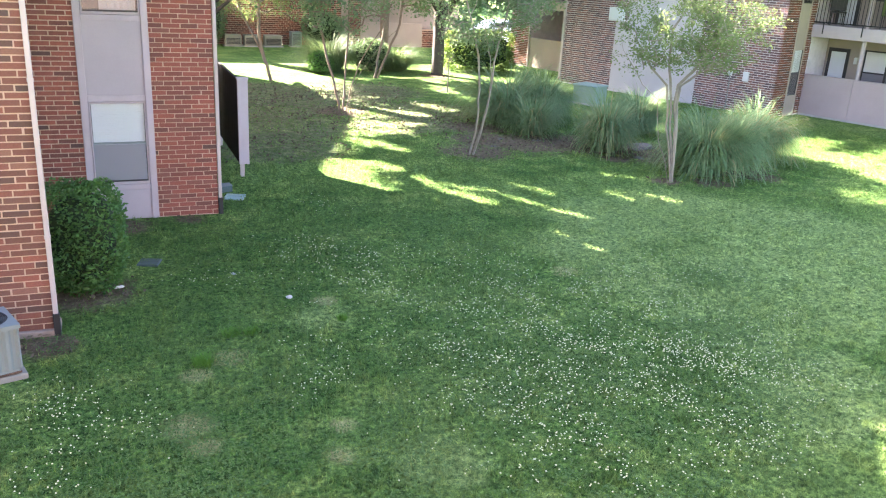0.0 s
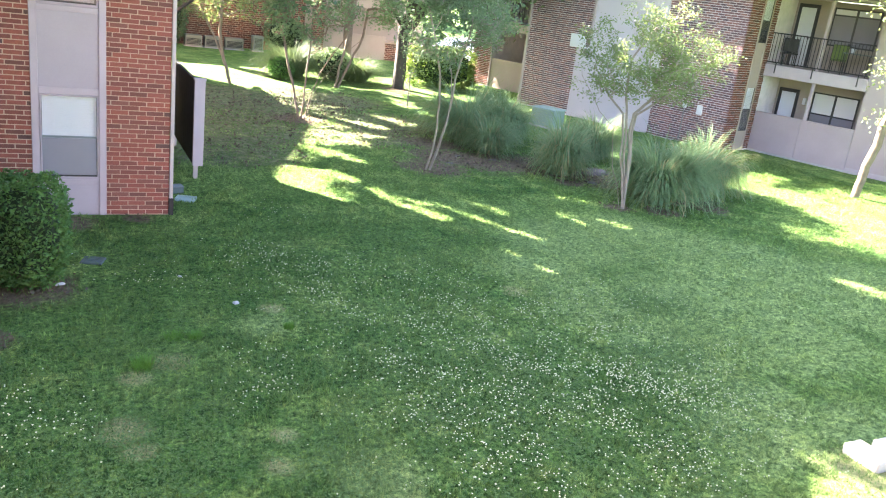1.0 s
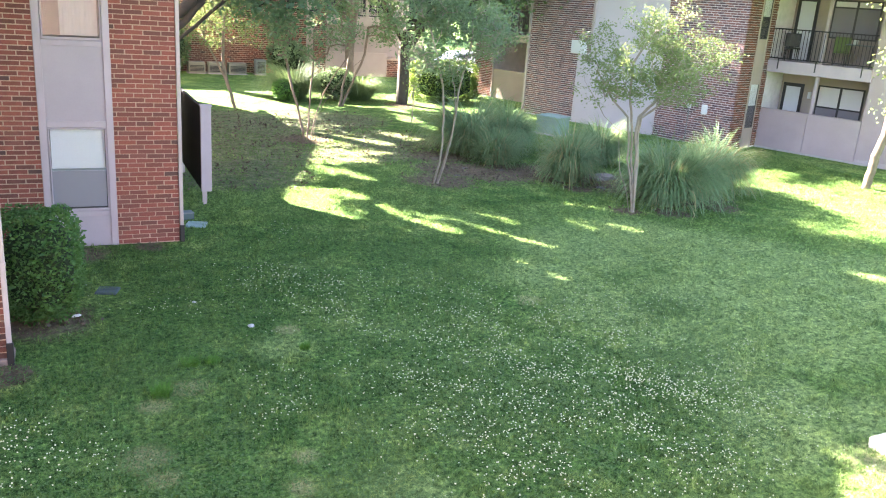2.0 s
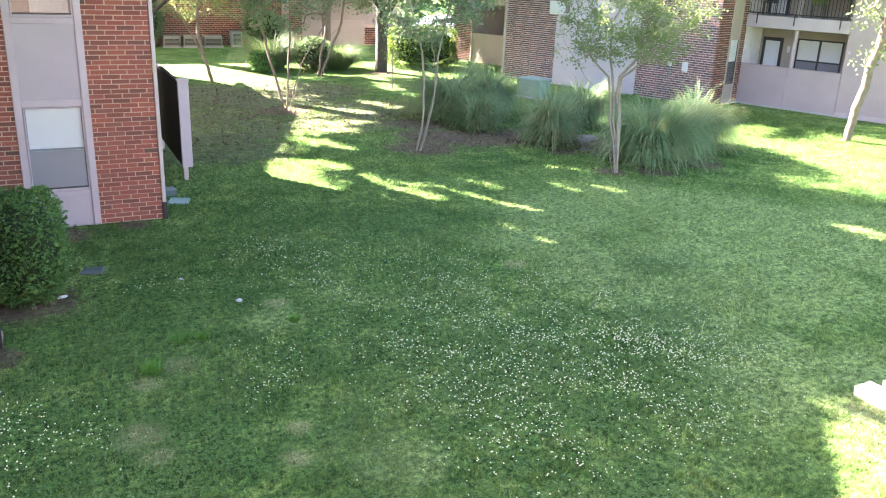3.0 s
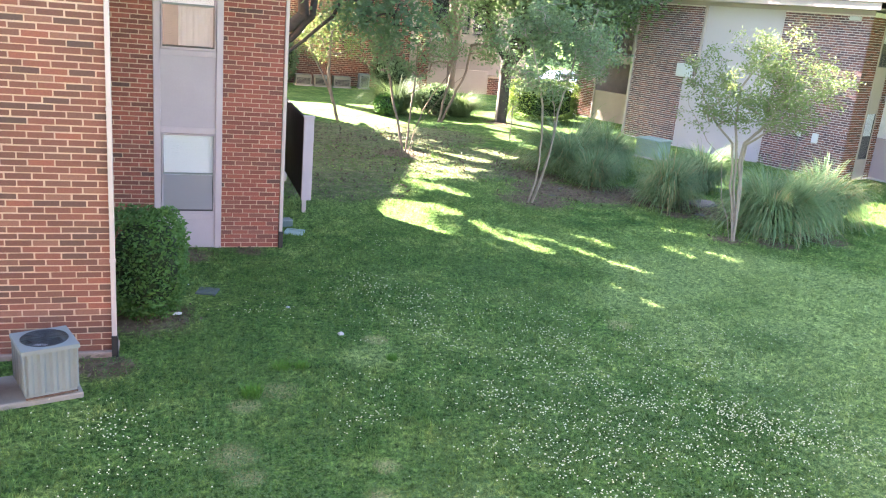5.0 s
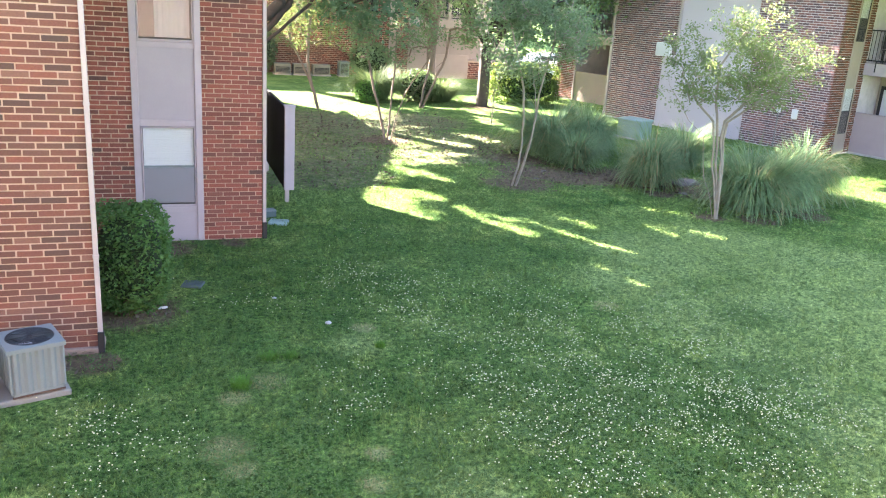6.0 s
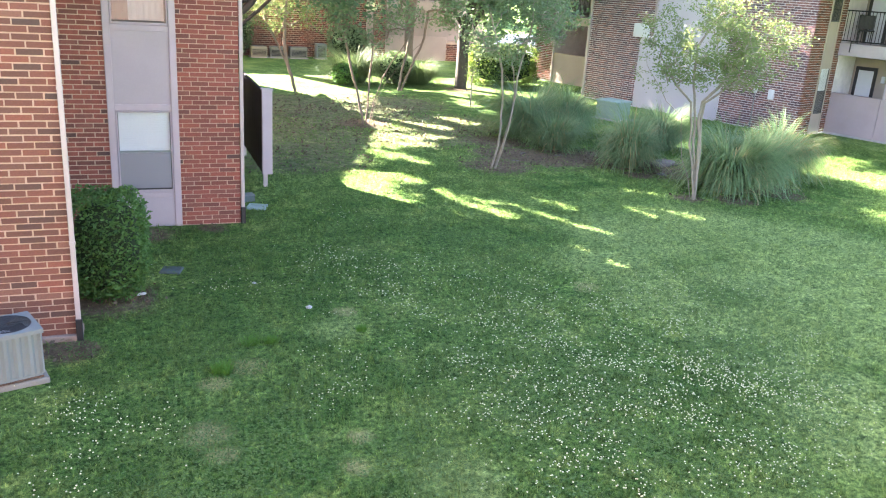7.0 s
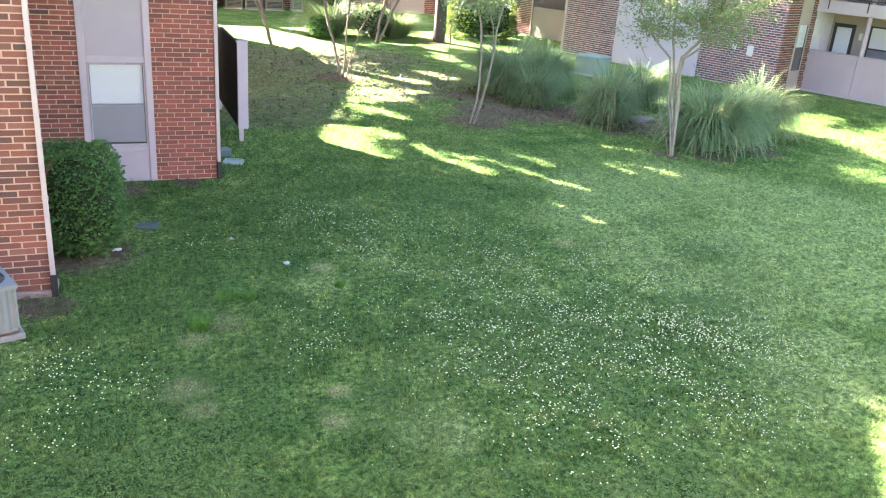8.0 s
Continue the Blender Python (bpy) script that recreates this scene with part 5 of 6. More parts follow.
reed_clump("dense clump of ornamental grass", (13.8, 15.3, 0), 0.85, 1.55, 2200, 50)
reed_clump("broad grass clump with pale sunlit tips", (15.15, 16.1, 0), 0.95, 1.5, 2600, 46, dry=0.3)
reed_clump("sunlit ornamental grass clump in the far bed", (8.6, 33.2, 0), 1.15, 1.6, 3000, 47, M_FARREED, 0.0, (0.005, 0.010))
reed_clump("ornamental grass clump in the far bed", (11.3, 33.0, 0), 1.1, 1.25, 2200, 48, M_FARREED, 0.0, (0.005, 0.010))

# ---- condensers beside the wall ----
def create_ring(bm, radius, z, wire, n=28):
    """A closed wire ring lying flat."""
    rows = []
    for i in range(n):
        a = 2 * math.pi * i / n
        rows.append([bm.verts.new(((radius + wire * dx) * math.cos(a), (radius + wire * dx) * math.sin(a), z + wire * dz)) for dx, dz in ((1, 0), (0, 1), (-1, 0), (0, -1))])
    for i in range(n):
        for k in range(4):
            bm.faces.new((rows[i][k], rows[(i + 1) % n][k], rows[(i + 1) % n][(k + 1) % 4], rows[i][(k + 1) % 4]))


def condenser(m, size, h, mat, label, ribs=8):
    t = thing("air_conditioner", m, label, "air conditioner", "condensers beside the wall")
    s = size / 2
    box("base_pan", (-s + 0.01, -s + 0.01, 0.0), (s - 0.01, s - 0.01, 0.05), M_GALV, t, 0.006)
    box("base_trim", (-s + 0.002, -s - 0.004, 0.002), (s - 0.002, -s + 0.008, 0.022), M_RUSTY, t, 0.003, "rusty bottom edge")
    for side in range(4):
        bm = bmesh.new()
        pts = []
        for i in range(ribs + 1):
            x = -s + 0.02 + (size - 0.04) * i / ribs
            pts += [(x - 0.014, -0.012 if i % 2 else 0.010), (x + 0.014, 0.010 if i % 2 else -0.012)]
        rows = [[bm.verts.new((x, -s + 0.004 + d, z)) for x, d in pts] for z in (0.05, h - 0.04)]
        for k in range(len(pts) - 1):
            bm.faces.new((rows[0][k], rows[0][k + 1], rows[1][k + 1], rows[1][k]))
        part("louvred_panel", bm, mat, t, m=Matrix.Rotation(side * math.pi / 2, 4, "Z"))
    for a in (-1, 1):
        for c2 in (-1, 1):
            box("corner_post", (a * s - 0.016, c2 * s - 0.016, 0.05), (a * s + 0.010, c2 * s + 0.010, h - 0.03), mat, t, 0.009)
    # top cover: square plate with a round fan opening
    bm = bmesh.new()
    n = 32
    rad = s * 0.92
    inner = [bm.verts.new((rad * math.cos(2 * math.pi * i / n), rad * math.sin(2 * math.pi * i / n), h)) for i in range(n)]
    outer = []
    for i in range(n):
        a = 2 * math.pi * i / n
        k = (s + 0.025) / max(abs(math.cos(a)), abs(math.sin(a)))
        outer.append(bm.verts.new((k * math.cos(a), k * math.sin(a), h - 0.006)))
    low = [bm.verts.new((vt.co.x, vt.co.y, h - 0.05)) for vt in outer]
    well = [bm.verts.new((vt.co.x * 0.97, vt.co.y * 0.97, h - 0.14)) for vt in inner]
    for i in range(n):
        j = (i + 1) % n
        bm.faces.new((inner[i], outer[i], outer[j], inner[j]))
        bm.faces.new((outer[i], low[i], low[j], outer[j]))
        bm.faces.new((well[i], inner[i], inner[j], well[j]))
    bmesh.ops.recalc_face_normals(bm, faces=bm.faces)
    top = part("top_cover", bm, mat, t)
    bm = bmesh.new()
    bmesh.ops.create_circle(bm, cap_ends=True, radius=rad * 0.97, segments=n, matrix=Matrix.Translation((0, 0, h - 0.14)))
    part("fan_well", bm, M_DARKPIPE, t)
    bm = bmesh.new()
    create_ring(bm, rad * 0.975, h + 0.002, 0.006)
    guard = part("fan_guard", bm, M_RAIL, t, "black wire fan guard")
    for k in range(1, 12):
        bm = bmesh.new()
        create_ring(bm, rad * k / 12.3, h + 0.012 - 0.01 * (k / 12), 0.003)
        part("ring", bm, M_RAIL, guard)
    for k in range(4):
        a = math.pi * k / 4
        bm = bmesh.new()
        add_tube(bm, [(-rad * math.cos(a), -rad * math.sin(a), h + 0.001), (0, 0, h + 0.010), (rad * math.cos(a), rad * math.sin(a), h + 0.001)], [0.003] * 3, 4)
        part("spoke", bm, M_RAIL, guard)
    bm = bmesh.new()
    for k in range(4):
        a = math.pi * k / 2 + 0.4
        add_box_m = Matrix.Rotation(a, 4, "Z") @ Matrix.Translation((rad * 0.5, 0, h - 0.09)) @ Matrix.Rotation(0.35, 4, "X")
        bmesh.ops.create_cube(bm, size=1.0, matrix=add_box_m @ Matrix.Diagonal((rad * 0.8, 0.13, 0.004, 1)))
    bmesh.ops.create_cone(bm, cap_ends=True, radius1=0.06, radius2=0.05, depth=0.08, segments=12, matrix=Matrix.Translation((0, 0, h - 0.09)))
    part("fan", bm, M_RAIL, t)
    # pale oval disc, off centre below the guard
    bm = bmesh.new()
    bmesh.ops.create_circle(bm, cap_ends=True, radius=rad * 0.45, segments=14, matrix=Matrix.Translation((-rad * 0.40, -rad * 0.50, h - 0.03)) @ Matrix.Diagonal((1.0, 0.6, 1, 1)))
    part("pale_disc", bm, M_BLIND, t, "pale disc glimpsed under the guard")
    return t


pad = thing("concrete_pad", pose(-1.6, 8.66, 0, 0, 0, 16), "pale concrete pad under the condensers", "concrete pad")
box("slab", (-1.2, -0.33, -0.05), (0.62, 0.36, 0.062), M_PAD, pad, 0.012)
condenser(pose(-1.285, 8.66, 0.076, 0, 0, 20), 0.50, 0.545, M_GALV, "grey louvred air conditioner condenser on a concrete pad")
condenser(pose(-2.02, 8.45, 0.076, 0, 0, 20), 0.50, 0.50, M_BEIGE, "beige air conditioner condenser on the concrete pad")

# far condensers along the brick wall
for i, (x, w, mat, lab) in enumerate(((6.1, 0.78, M_BEIGE, "low beige condenser by the far wall"), (7.03, 0.78, M_BEIGE, "low beige condenser by the far wall"),
                                     (8.05, 0.85, M_BEIGE, "low beige condenser by the far wall"), (9.2, 0.5, M_GALV, "grey upright condenser by the far wall"))):
    hh = 0.55 if i < 3 else 0.75
    t = thing("air_conditioner", pose(x, 42.2, 0), lab, "air conditioner", "condensers by the far wall")
    box("casing", (-w / 2, -0.3, 0.04), (w / 2, 0.3, hh), mat, t, 0.015)
    boxes("louvres", [((-w / 2 + 0.06, -0.315, 0.12 + k * 0.06), (w / 2 - 0.06, -0.301, 0.155 + k * 0.06)) for k in range(int((hh - 0.2) / 0.06))], M_DARKPIPE, t, 0)
    box("pad", (-w / 2 - 0.05, -0.36, -0.03), (w / 2 + 0.05, 0.36, 0.039), M_CONC, t, 0.006)

# ---- small things on the lawn ----
t = thing("transformer_box", pose(15.45, 24.4, 0, 0, 0, -65), "green metal transformer box by the brick wall", "utility box")
box("cabinet", (-0.46, -0.36, 0.06), (0.46, 0.36, 0.62), M_GREENBOX, t, 0.02)
box("lid", (-0.49, -0.39, 0.621), (0.49, 0.39, 0.67), M_TEAL, t, 0.015)
boxes("louvres", [((-0.4, -0.375, 0.16 + k * 0.08), (0.4, -0.361, 0.205 + k * 0.08)) for k in range(5)], M_GREENBOX, t, 0.003)
box("pad", (-0.58, -0.44, -0.05), (0.58, 0.44, 0.059), M_CONC, t, 0.01)

t = thing("valve_cover", pose(0.44, 11.70, -0.005, 0, 0, -18), "flat blue-grey plastic ground cover in the grass", "ground cover")
box("lid", (-0.145, -0.13, 0), (0.145, 0.13, 0.03), M_BLUEPLATE, t, 0.008)
boxes("rib", [((-0.125, -0.11 + k * 0.055, 0.031), (0.125, -0.10 + k * 0.055, 0.036)) for k in range(5)], M_BLUEPLATE, t, 0)


def crumpled(name, m, size, mat, label, seed, flat=0.35, category="litter"):
    bm = bmesh.new()
    bmesh.ops.create_icosphere(bm, subdivisions=3, radius=1.0)
    for vt in bm.verts:
        k = 1 + 0.35 * noise.noise(vt.co * 1.7 + Vector((seed, 0, 0))) + 0.18 * noise.noise(vt.co * 4.1 + Vector((0, seed, 0)))
        vt.co = Vector((vt.co.x * size[0] * k, vt.co.y * size[1] * k, max(-0.2 * size[2], vt.co.z * size[2] * k)))
    me = bpy.data.meshes.new(name)
    bm.to_mesh(me)
    bm.free()
    me.materials.append(mat)
    ob = new(name, me)
    ob.matrix_basis = m
    return tagged(ob, label, category)


crumpled("litter", pose(2.06, 9.92, 0.02), (0.045, 0.034, 0.026), M_PAPER, "crumpled white paper lying in the grass", 3)
crumpled("litter", pose(0.02, 10.78, 0.03, 0, 0, 20), (0.06, 0.025, 0.022), M_PAPER, "white litter at the foot of the bush", 5)
crumpled("litter", pose(0.13, 11.95, 0.03, 0, 0, 20), (0.05, 0.03, 0.02), M_PAPER, "small white litter at the foot of the bush", 8)
crumpled("litter", pose(1.50, 10.95, 0.02), (0.03, 0.03, 0.015), M_PAPER, "scrap of white litter in the grass", 9)
t = thing("splash_block", pose(2.10, 14.82, 0.0, 0, 0, -20), "pale green plastic splash block by the downspout", "splash block")
box("tray", (-0.17, -0.13, 0.0), (0.17, 0.13, 0.035), M_TEAL, t, 0.012)
boxes("rim", [((-0.17, 0.105, 0.036), (0.17, 0.13, 0.06)), ((-0.17, -0.13, 0.036), (-0.145, 0.104, 0.06))], M_TEAL, t, 0.005)
t = thing("box", pose(1.98, 15.35, 0.0, 0, 0, 10), "small dark box lying by the downspout", "box")
box("body", (-0.13, -0.10, 0.0), (0.13, 0.10, 0.12), M_BLUEPLATE, t, 0.01)
box("lid", (-0.135, -0.105, 0.121), (0.135, 0.105, 0.14), M_GALV, t, 0.006)

# concrete blocks at the lawn's edge
for x, y in ((7.54, 5.10), (7.95, 5.07)):
    t = thing("concrete_block", pose(x, y, 0, 0, 0, 3), "pale flat concrete block lying on the lawn", "concrete block", "concrete blocks")
    box("block", (0.0, -0.43, -0.03), (0.27, 0.0, 0.12), M_CONC, t, 0.015)

# rocks in the bed
for i, (x, y, r) in enumerate(((12.85, 17.7, 0.5), (10.5, 18.9, 0.16), (9.6, 19.2, 0.12), (12.1, 16.6, 0.14), (9.0, 18.4, 0.09))):
    crumpled("rock", pose(x, y, 0.0, 0, 0, 37 * i), (r, r * 0.7, r * 0.2), M_ROCK, "flat grey rock in the planting bed", 20 + i, category="rock")

# ---- parked car far between the buildings ----
def car(m):
    t = thing("car", m, "white parked car glimpsed between the buildings", "car")
    prof = [(-2.1, 0.35), (-2.15, 0.75), (-1.9, 0.95), (-1.2, 1.02), (-0.6, 1.45), (0.9, 1.48), (1.7, 1.05), (2.1, 0.98), (2.15, 0.35)]
    bm = bmesh.new()
    sides = [[bm.verts.new((x, s * (0.85 if z < 1.1 else 0.68), z)) for x, z in prof] for s in (-1, 1)]
    n = len(prof)
    for i in range(n):
        bm.faces.new((sides[0][i], sides[0][(i + 1) % n], sides[1][(i + 1) % n], sides[1][i]))
    bm.faces.new(sides[0][::-1])
    bm.faces.new(sides[1])
    bmesh.ops.recalc_face_normals(bm, faces=bm.faces)
    bmesh.ops.bevel(bm, geom=bm.edges[:], offset=0.05, segments=2, affect="EDGES")
    part("body", bm, M_CAR, t)
    for s in (-1, 1):
        boxes("side_window", [((-0.75, s * 0.80 - 0.02, 1.06), (0.05, s * 0.80 + 0.02, 1.36)), ((0.12, s * 0.80 - 0.02, 1.06), (1.05, s * 0.80 + 0.02, 1.36))], M_FRAME, t, 0.01)
        for x in (-1.35, 1.35):
            bm = bmesh.new()
            bmesh.ops.create_cone(bm, cap_ends=True, radius1=0.33, radius2=0.33, depth=0.22, segments=24, matrix=Matrix.Translation((x, s * 0.80, 0.33)) @ Matrix.Rotation(math.pi / 2, 4, "X"))
            w = part("wheel", bm, M_TYRE, t)
            bm = bmesh.new()
            bmesh.ops.create_cone(bm, cap_ends=True, radius1=0.2, radius2=0.18, depth=0.24, segments=20, matrix=Matrix.Translation((x, s * 0.80, 0.33)) @ Matrix.Rotation(math.pi / 2, 4, "X"))
            part("rim", bm, M_GALV, w)
    return t


car(pose(21.3, 44.0, 0, 0, 0, 8))

# ---- woods and houses in the distance ----
def far_woods():
    rng = np.random.default_rng(77)
    cs = []
    for k in range(60):
        x = rng.uniform(-60, 110)
        y = rng.uniform(62, 95)
        h = rng.uniform(6, 11)
        r = rng.uniform(2.5, 4.5)
        n = 420
        d = rng.normal(size=(n, 3))
        d /= np.linalg.norm(d, axis=1)[:, None]
        cs.append(d * rng.uniform(0.4, 1, (n, 1)) * np.array([r, r, h * 0.5]) + np.array([x, y, h * 0.52]))
    me = leaves_mesh("far_woods", np.concatenate(cs), 0.9, rng)
    me.materials.append(M_LEAF_OAK)
    tagged(new("far_woods", me), "distant belt of green trees", "trees", kind="stuff")


far_woods()


# ---- turf, clover and brick pieces ----
def turf(n, seed):
    rng = np.random.default_rng(seed)
    y = 3.2 + 22.0 * rng.uniform(0, 1, n) ** 1.5
    x = np.minimum(rng.uniform(-0.22, 1.55, n) * (y + 1.0) - 0.6, 20.5 + rng.uniform(-2, 1, n))
    keep = np.ones(n, bool)
    for bx, by, br in BARE:
        keep &= (np.hypot(x - bx, y - by) > br * 0.95) | (rng.uniform(0, 1, n) < 0.2)
    for bx, by, br in HILL:
        keep &= (np.hypot(x - bx, y - by) > br * 0.95) | (rng.uniform(0, 1, n) < 0.3)
    for bx, by, br in THIN_AND_SUNLIT:
        keep &= rng.uniform(0, 1, n) > 0.55 * np.exp(-(((x - bx) ** 2 + (y - by) ** 2) / (1.5 * br) ** 2))
    keep &= ~((x < NEAR_X + 0.05) & (y > NEAR_Y - 0.06)) & ~((x < BACK_X + 0.05) & (y > BACK_Y - 0.03)) & ~((x > -2.65) & (x < -0.88) & (y > 8.28) & (y < 9.2))
    x, y = x[keep], y[keep]
    n = len(x)
    patch = np.array([noise.noise(Vector((a * 0.8, c2 * 0.8, 3.3))) for a, c2 in zip(x, y)])
    clump = np.array([noise.noise(Vector((a * 4.2, c2 * 4.2, 8.1))) + 0.6 * noise.noise(Vector((a * 9.5, c2 * 9.5, 2.6))) for a, c2 in zip(x, y)])
    h = (0.015 + 0.020 * rng.uniform(0, 1, n) ** 2 + 0.018 * np.clip(patch + 0.2, 0, 1) + 0.055 * np.clip(clump, 0, 1)) * (1 + y * 0.02)
    w = (0.003 + 0.004 * rng.uniform(0, 1, n)) * (1 + y * 0.06)
    a = rng.uniform(0, 2 * math.pi, n)
    lean = rng.uniform(0.1, 1.1, n) * h
    b2 = rng.uniform(0, 2 * math.pi, n)
    z0 = 0.012 * np.sin(x * 1.3 + 0.7 * y) * np.cos(y * 0.9 - 0.4 * x) - 0.006
    vs = np.zeros((n, 3, 3))
    vs[:, 0] = np.stack([x - np.cos(a) * w, y - np.sin(a) * w, z0], 1)
    vs[:, 1] = np.stack([x + np.cos(a) * w, y + np.sin(a) * w, z0], 1)
    vs[:, 2] = np.stack([x + np.cos(b2) * lean, y + np.sin(b2) * lean, z0 + h], 1)
    me = mesh_from("grass", vs.reshape(-1, 3), np.arange(3 * n).reshape(n, 3))
    me.materials.append(M_BLADE)
    tagged(new("grass", me), "short mown lawn grass with clover", "grass", kind="stuff")


turf(560000, 5)


def tuft(x, y, r, h, seed):
    rng = np.random.default_rng(seed)
    n = 260
    a, rr = rng.uniform(0, 2 * math.pi, n), r * np.sqrt(rng.uniform(0, 1, n))
    px, py = rr * np.cos(a), rr * np.sin(a)
    hh = h * rng.uniform(0.5, 1.1, n)
    b2 = rng.uniform(0, 2 * math.pi, n)
    w = 0.005
    vs = np.stack([np.stack([px - w * np.sin(b2), py + w * np.cos(b2), np.zeros(n)], 1), np.stack([px + w * np.sin(b2), py - w * np.cos(b2), np.zeros(n)], 1),
                   np.stack([px + 0.6 * hh * np.cos(b2), py + 0.6 * hh * np.sin(b2), hh], 1)], 1)
    me = mesh_from("grass_tuft", vs.reshape(-1, 3), np.arange(3 * n).reshape(n, 3))
    me.materials.append(M_TUFT)
    ob = new("grass_tuft", me)
    ob.location = (x, y, 0)
    tagged(ob, "bright green tuft of taller grass in the lawn", "grass tuft")


for k, (x, y, r, h) in enumerate(((0.78, 8.32, 0.10, 0.16), (1.18, 9.0, 0.10, 0.10), (1.42, 8.98, 0.08, 0.10), (2.55, 9.1, 0.06, 0.08))):
    tuft(x, y, r, h, 60 + k)

CLOVER = [(5.8, 6.2, 1.2, 480), (5.0, 7.0, 1.9, 950), (4.2, 8.2, 1.3, 420), (6.2, 7.0, 1.2, 420), (3.6, 6.3, 0.9, 200), (2.2, 8.3, 0.45, 70), (1.9, 7.55, 0.3, 45), (-0.6, 7.8, 0.5, 55), (-0.1, 7.2, 0.5, 70), (-0.6, 6.7, 0.5, 45), (3.4, 11.0, 0.8, 90), (2.8, 11.7, 0.6, 60), (7.9, 7.6, 0.6, 70), (8.1, 9.2, 0.6, 40), (7.3, 6.0, 0.35, 60), (3.2, 9.7, 0.9, 120),
          (2.9, 11.4, 0.9, 150), (4.6, 10.2, 1.2, 190), (5.6, 9.0, 1.1, 260), (6.7, 8.3, 0.8, 150), (4.0, 5.3, 0.9, 110), (3.4, 14.0, 0.6, 50), (1.2, 10.8, 0.8, 45), (7.4, 9.6, 0.7, 60), (5.5, 5.6, 0.9, 140)]


def clover_heads():
    """Small white flower heads in drifts."""
    rng = np.random.default_rng(9)
    pts = np.concatenate([np.stack([rng.normal(x, r * 0.6, 3 * n), rng.normal(y, r * 0.55, 3 * n)], 1) for x, y, r, n in CLOVER])
    drift = np.array([noise.noise(Vector((a * 2.1, c2 * 2.1, 7.7))) + 0.8 * noise.noise(Vector((a * 6.5, c2 * 6.5, 1.7))) for a, c2 in pts])
    pts = pts[rng.uniform(0, 1, len(pts)) < np.clip(0.30 + 0.75 * drift, 0.05, 1.0)]
    ico = bmesh.new()
    bmesh.ops.create_icosphere(ico, subdivisions=1, radius=1.0)
    bv = np.array([tuple(vt.co) for vt in ico.verts])
    ico.verts.index_update()
    bf = np.array([[vt.index for vt in f.verts] for f in ico.faces])
    ico.free()
    n = len(pts)
    s = rng.uniform(0.0062, 0.0102, n)
    c = np.concatenate([pts, rng.uniform(0.045, 0.075, (n, 1))], 1)
    vs = c[:, None] + bv[None] * s[:, None, None] * np.array([1, 1, 0.8])
    fs = (np.arange(n)[:, None, None] * len(bv) + bf[None]).reshape(-1, 3)
    me = mesh_from("clover_flowers", vs.reshape(-1, 3), fs)
    me.materials.append(M_PETAL)
    tagged(new("clover_flowers", me), "white clover flower heads scattered through the lawn", "flowers", kind="stuff")


M_PETAL = worn("clover_petal", (0.55, 0.58, 0.36), 0.8, 0.15, 90, 30, 0.2)
clover_heads()


def clover_leaves(n, seed):
    """Flat clover leaves that lie in drifts over the turf."""
    rng = np.random.default_rng(seed)
    y = 3.6 + 11.0 * rng.uniform(0, 1, n) ** 1.3
    x = rng.uniform(-0.15, 1.1, n) * (y + 1.0) - 0.5
    drift = np.array([noise.noise(Vector((a * 1.1, c2 * 1.1, 2.2))) + 0.7 * noise.noise(Vector((a * 5.0, c2 * 5.0, 4.4))) for a, c2 in zip(x, y)])
    lush = np.max([np.exp(-((x - a) ** 2 + (y - c2) ** 2) / (1.3 * r) ** 2) for a, c2, r in DARK_GREEN], 0)
    keep = rng.uniform(0, 1, n) < np.clip(0.12 + 0.55 * lush + 0.7 * drift, 0.02, 1.0)
    keep &= ~((x < NEAR_X + 0.08) & (y > NEAR_Y - 0.08)) & ~((x < BACK_X + 0.08) & (y > BACK_Y - 0.06)) & ~((x < -0.85) & (y > 8.2)) & (np.hypot(x + 0.36, y - 10.95) > 0.8)
    x, y = x[keep], y[keep]
    me = leaves_mesh("clover_leaves", np.stack([x, y, rng.uniform(0.02, 0.05, len(x))], 1), 0.026, rng, 0.0, True)
    me.materials.append(M_CLOVER)
    tagged(new("clover_leaves", me), "small green clover leaves in drifts over the lawn", "clover", kind="stuff")


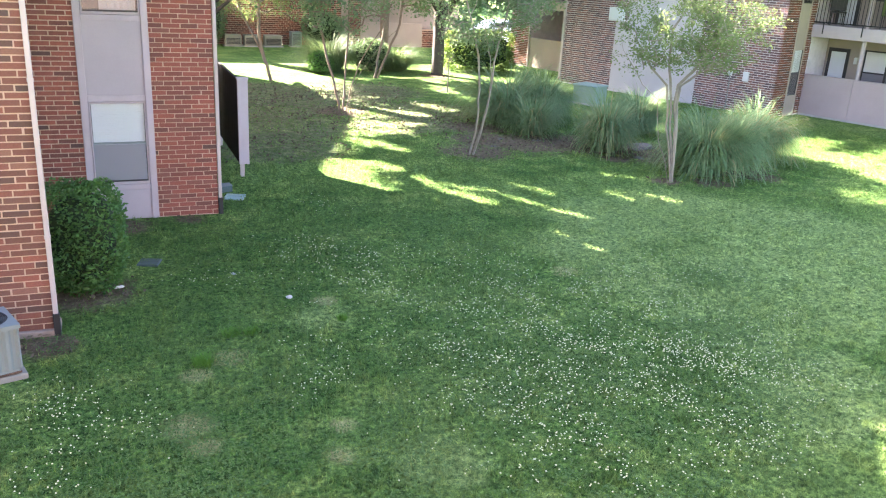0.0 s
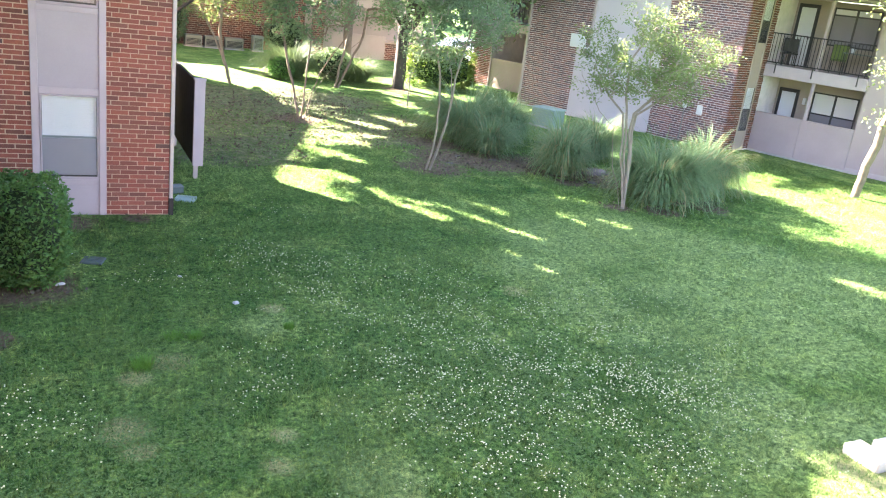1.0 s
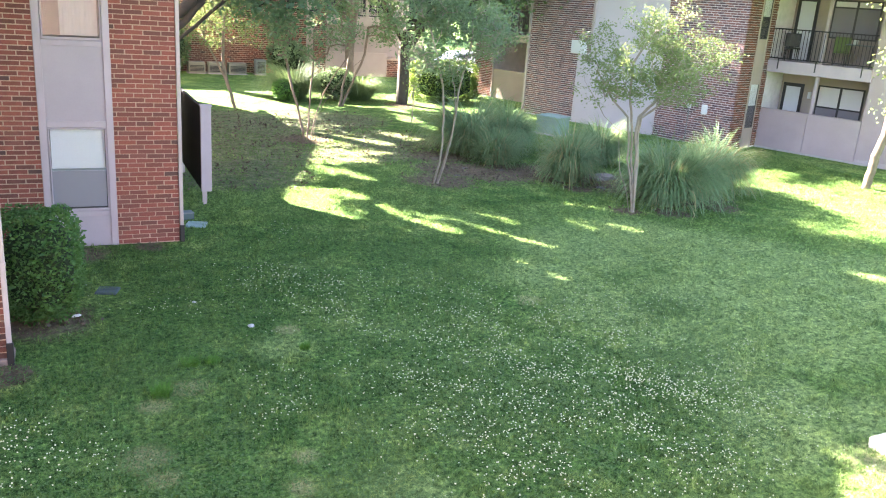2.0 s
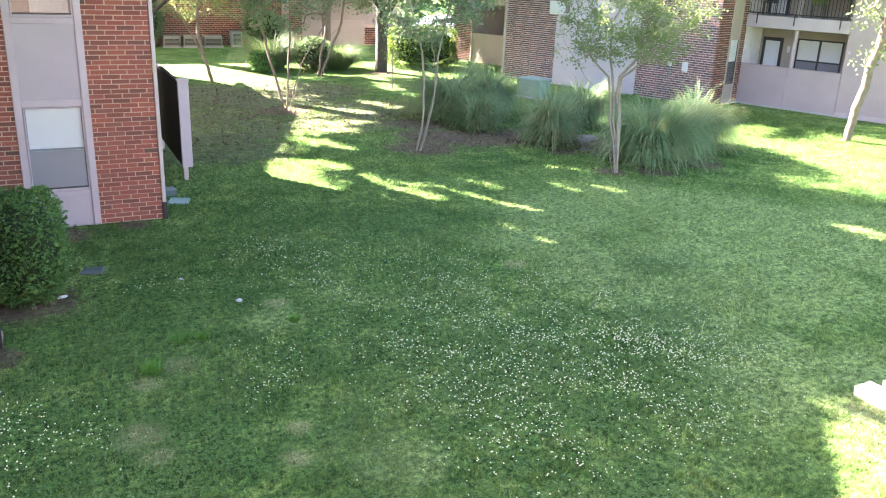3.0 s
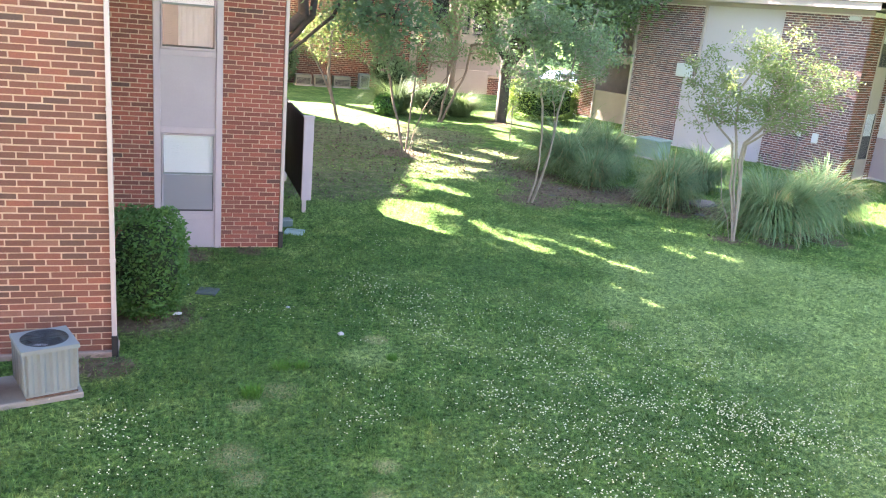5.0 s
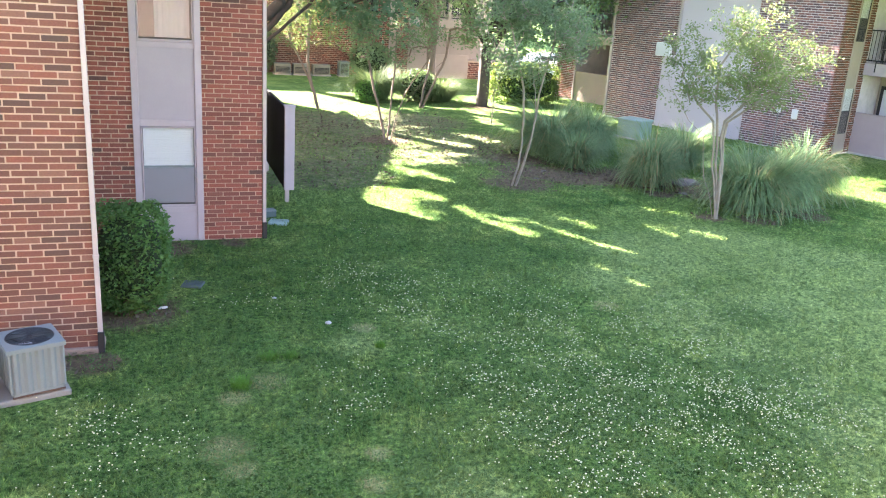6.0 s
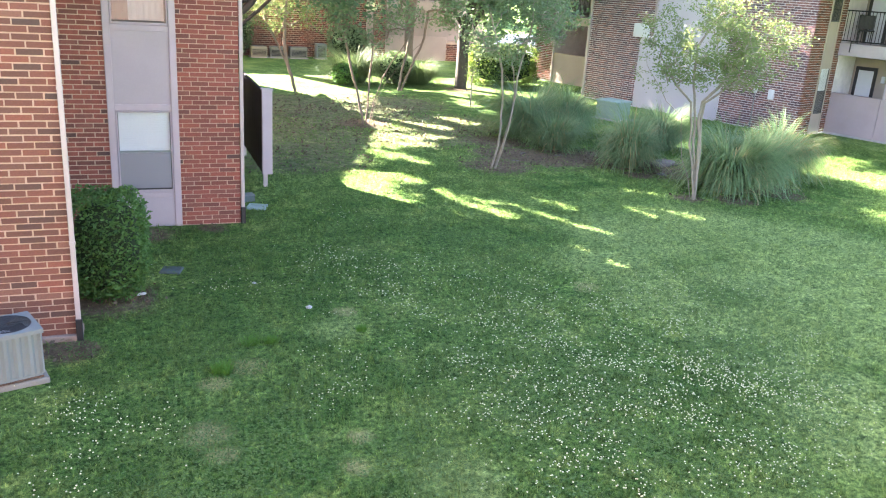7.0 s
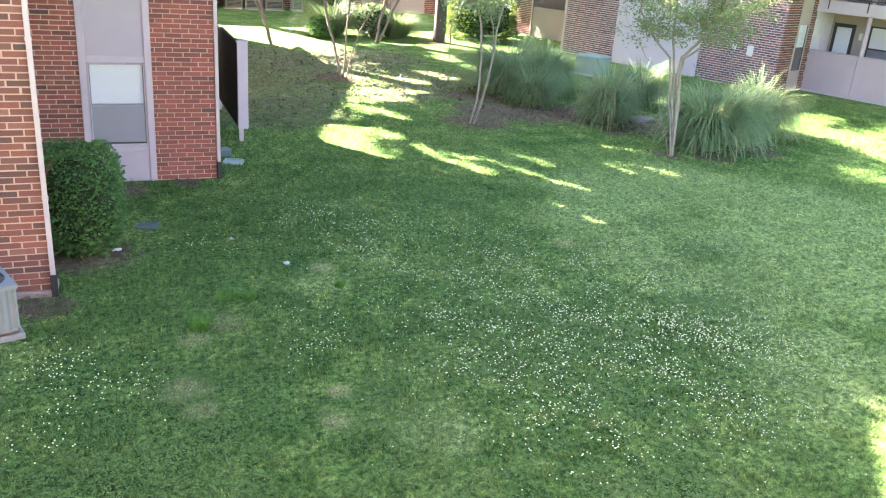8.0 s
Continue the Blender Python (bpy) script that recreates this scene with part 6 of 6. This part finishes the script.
M_CLOVER = leaf_mat("clover_leaf", (0.044, 0.102, 0.026), (0.150, 0.250, 0.066), (0.12, 0.25, 0.06), 0.2)
clover_leaves(300000, 23)


def leaf_litter(n, seed):
    """Curled dead leaves and crumbs of bark over the worn slope and the beds."""
    rng = np.random.default_rng(seed)
    spots = np.array(BARE + HILL)
    pick = rng.choice(len(spots), n, p=spots[:, 2] ** 2 / (spots[:, 2] ** 2).sum())
    a, q = rng.uniform(0, 2 * math.pi, n), np.sqrt(rng.uniform(0, 1, n)) * spots[pick, 2] * 1.15
    x, y = spots[pick, 0] + q * np.cos(a), spots[pick, 1] + q * np.sin(a)
    keep = ~((x < NEAR_X + 0.05) & (y > NEAR_Y - 0.06)) & ~((x < BACK_X + 0.05) & (y > BACK_Y - 0.03))
    c = np.stack([x, y, rng.uniform(0.012, 0.05, n)], 1)[keep]
    me = leaves_mesh("leaf_litter", c, 0.075, rng, 0.0)
    me.materials.append(M_LITTER)
    tagged(new("leaf_litter", me), "dead brown leaves scattered over worn grass and bare beds", "leaf litter", kind="stuff")


M_LITTER = leaf_mat("dead_leaf", (0.035, 0.028, 0.022), (0.19, 0.145, 0.10), (0.2, 0.13, 0.06), 0.15)
leaf_litter(4500, 15)

# bricks that can be told apart, each a piece of its own; the rest of each wall joined
seen = [r for r in near_rects if r[1] > -1.62 and r[2] < 3.85]
brick_parts(seen, pose(0, NEAR_Y + 0.012, 0), M_BRICK, near_wall, 1.0, 71)
brick_mass("brickwork", [r for r in near_rects if not (r[1] > -1.62 and r[2] < 3.85)], pose(0, NEAR_Y + 0.012, 0), M_BRICK_I, near_wall, 0.012, 72)
seen = [r for r in back_rects if r[1] > -0.3 and r[2] < 4.0]
brick_parts(seen, pose(0, BACK_Y + 0.012, 0), M_RUST, back_wall, 1.0, 73)
brick_mass("brickwork", [r for r in back_rects if not (r[1] > -0.3 and r[2] < 4.0)], pose(0, BACK_Y + 0.012, 0), M_RUST_I, back_wall, 0.012, 74)
brick_mass("brickwork", side_rects, pose(BACK_X - 0.004, 0, 0, 0, 0, 90), M_BRICK_I, back_wall, 0.012, 75)
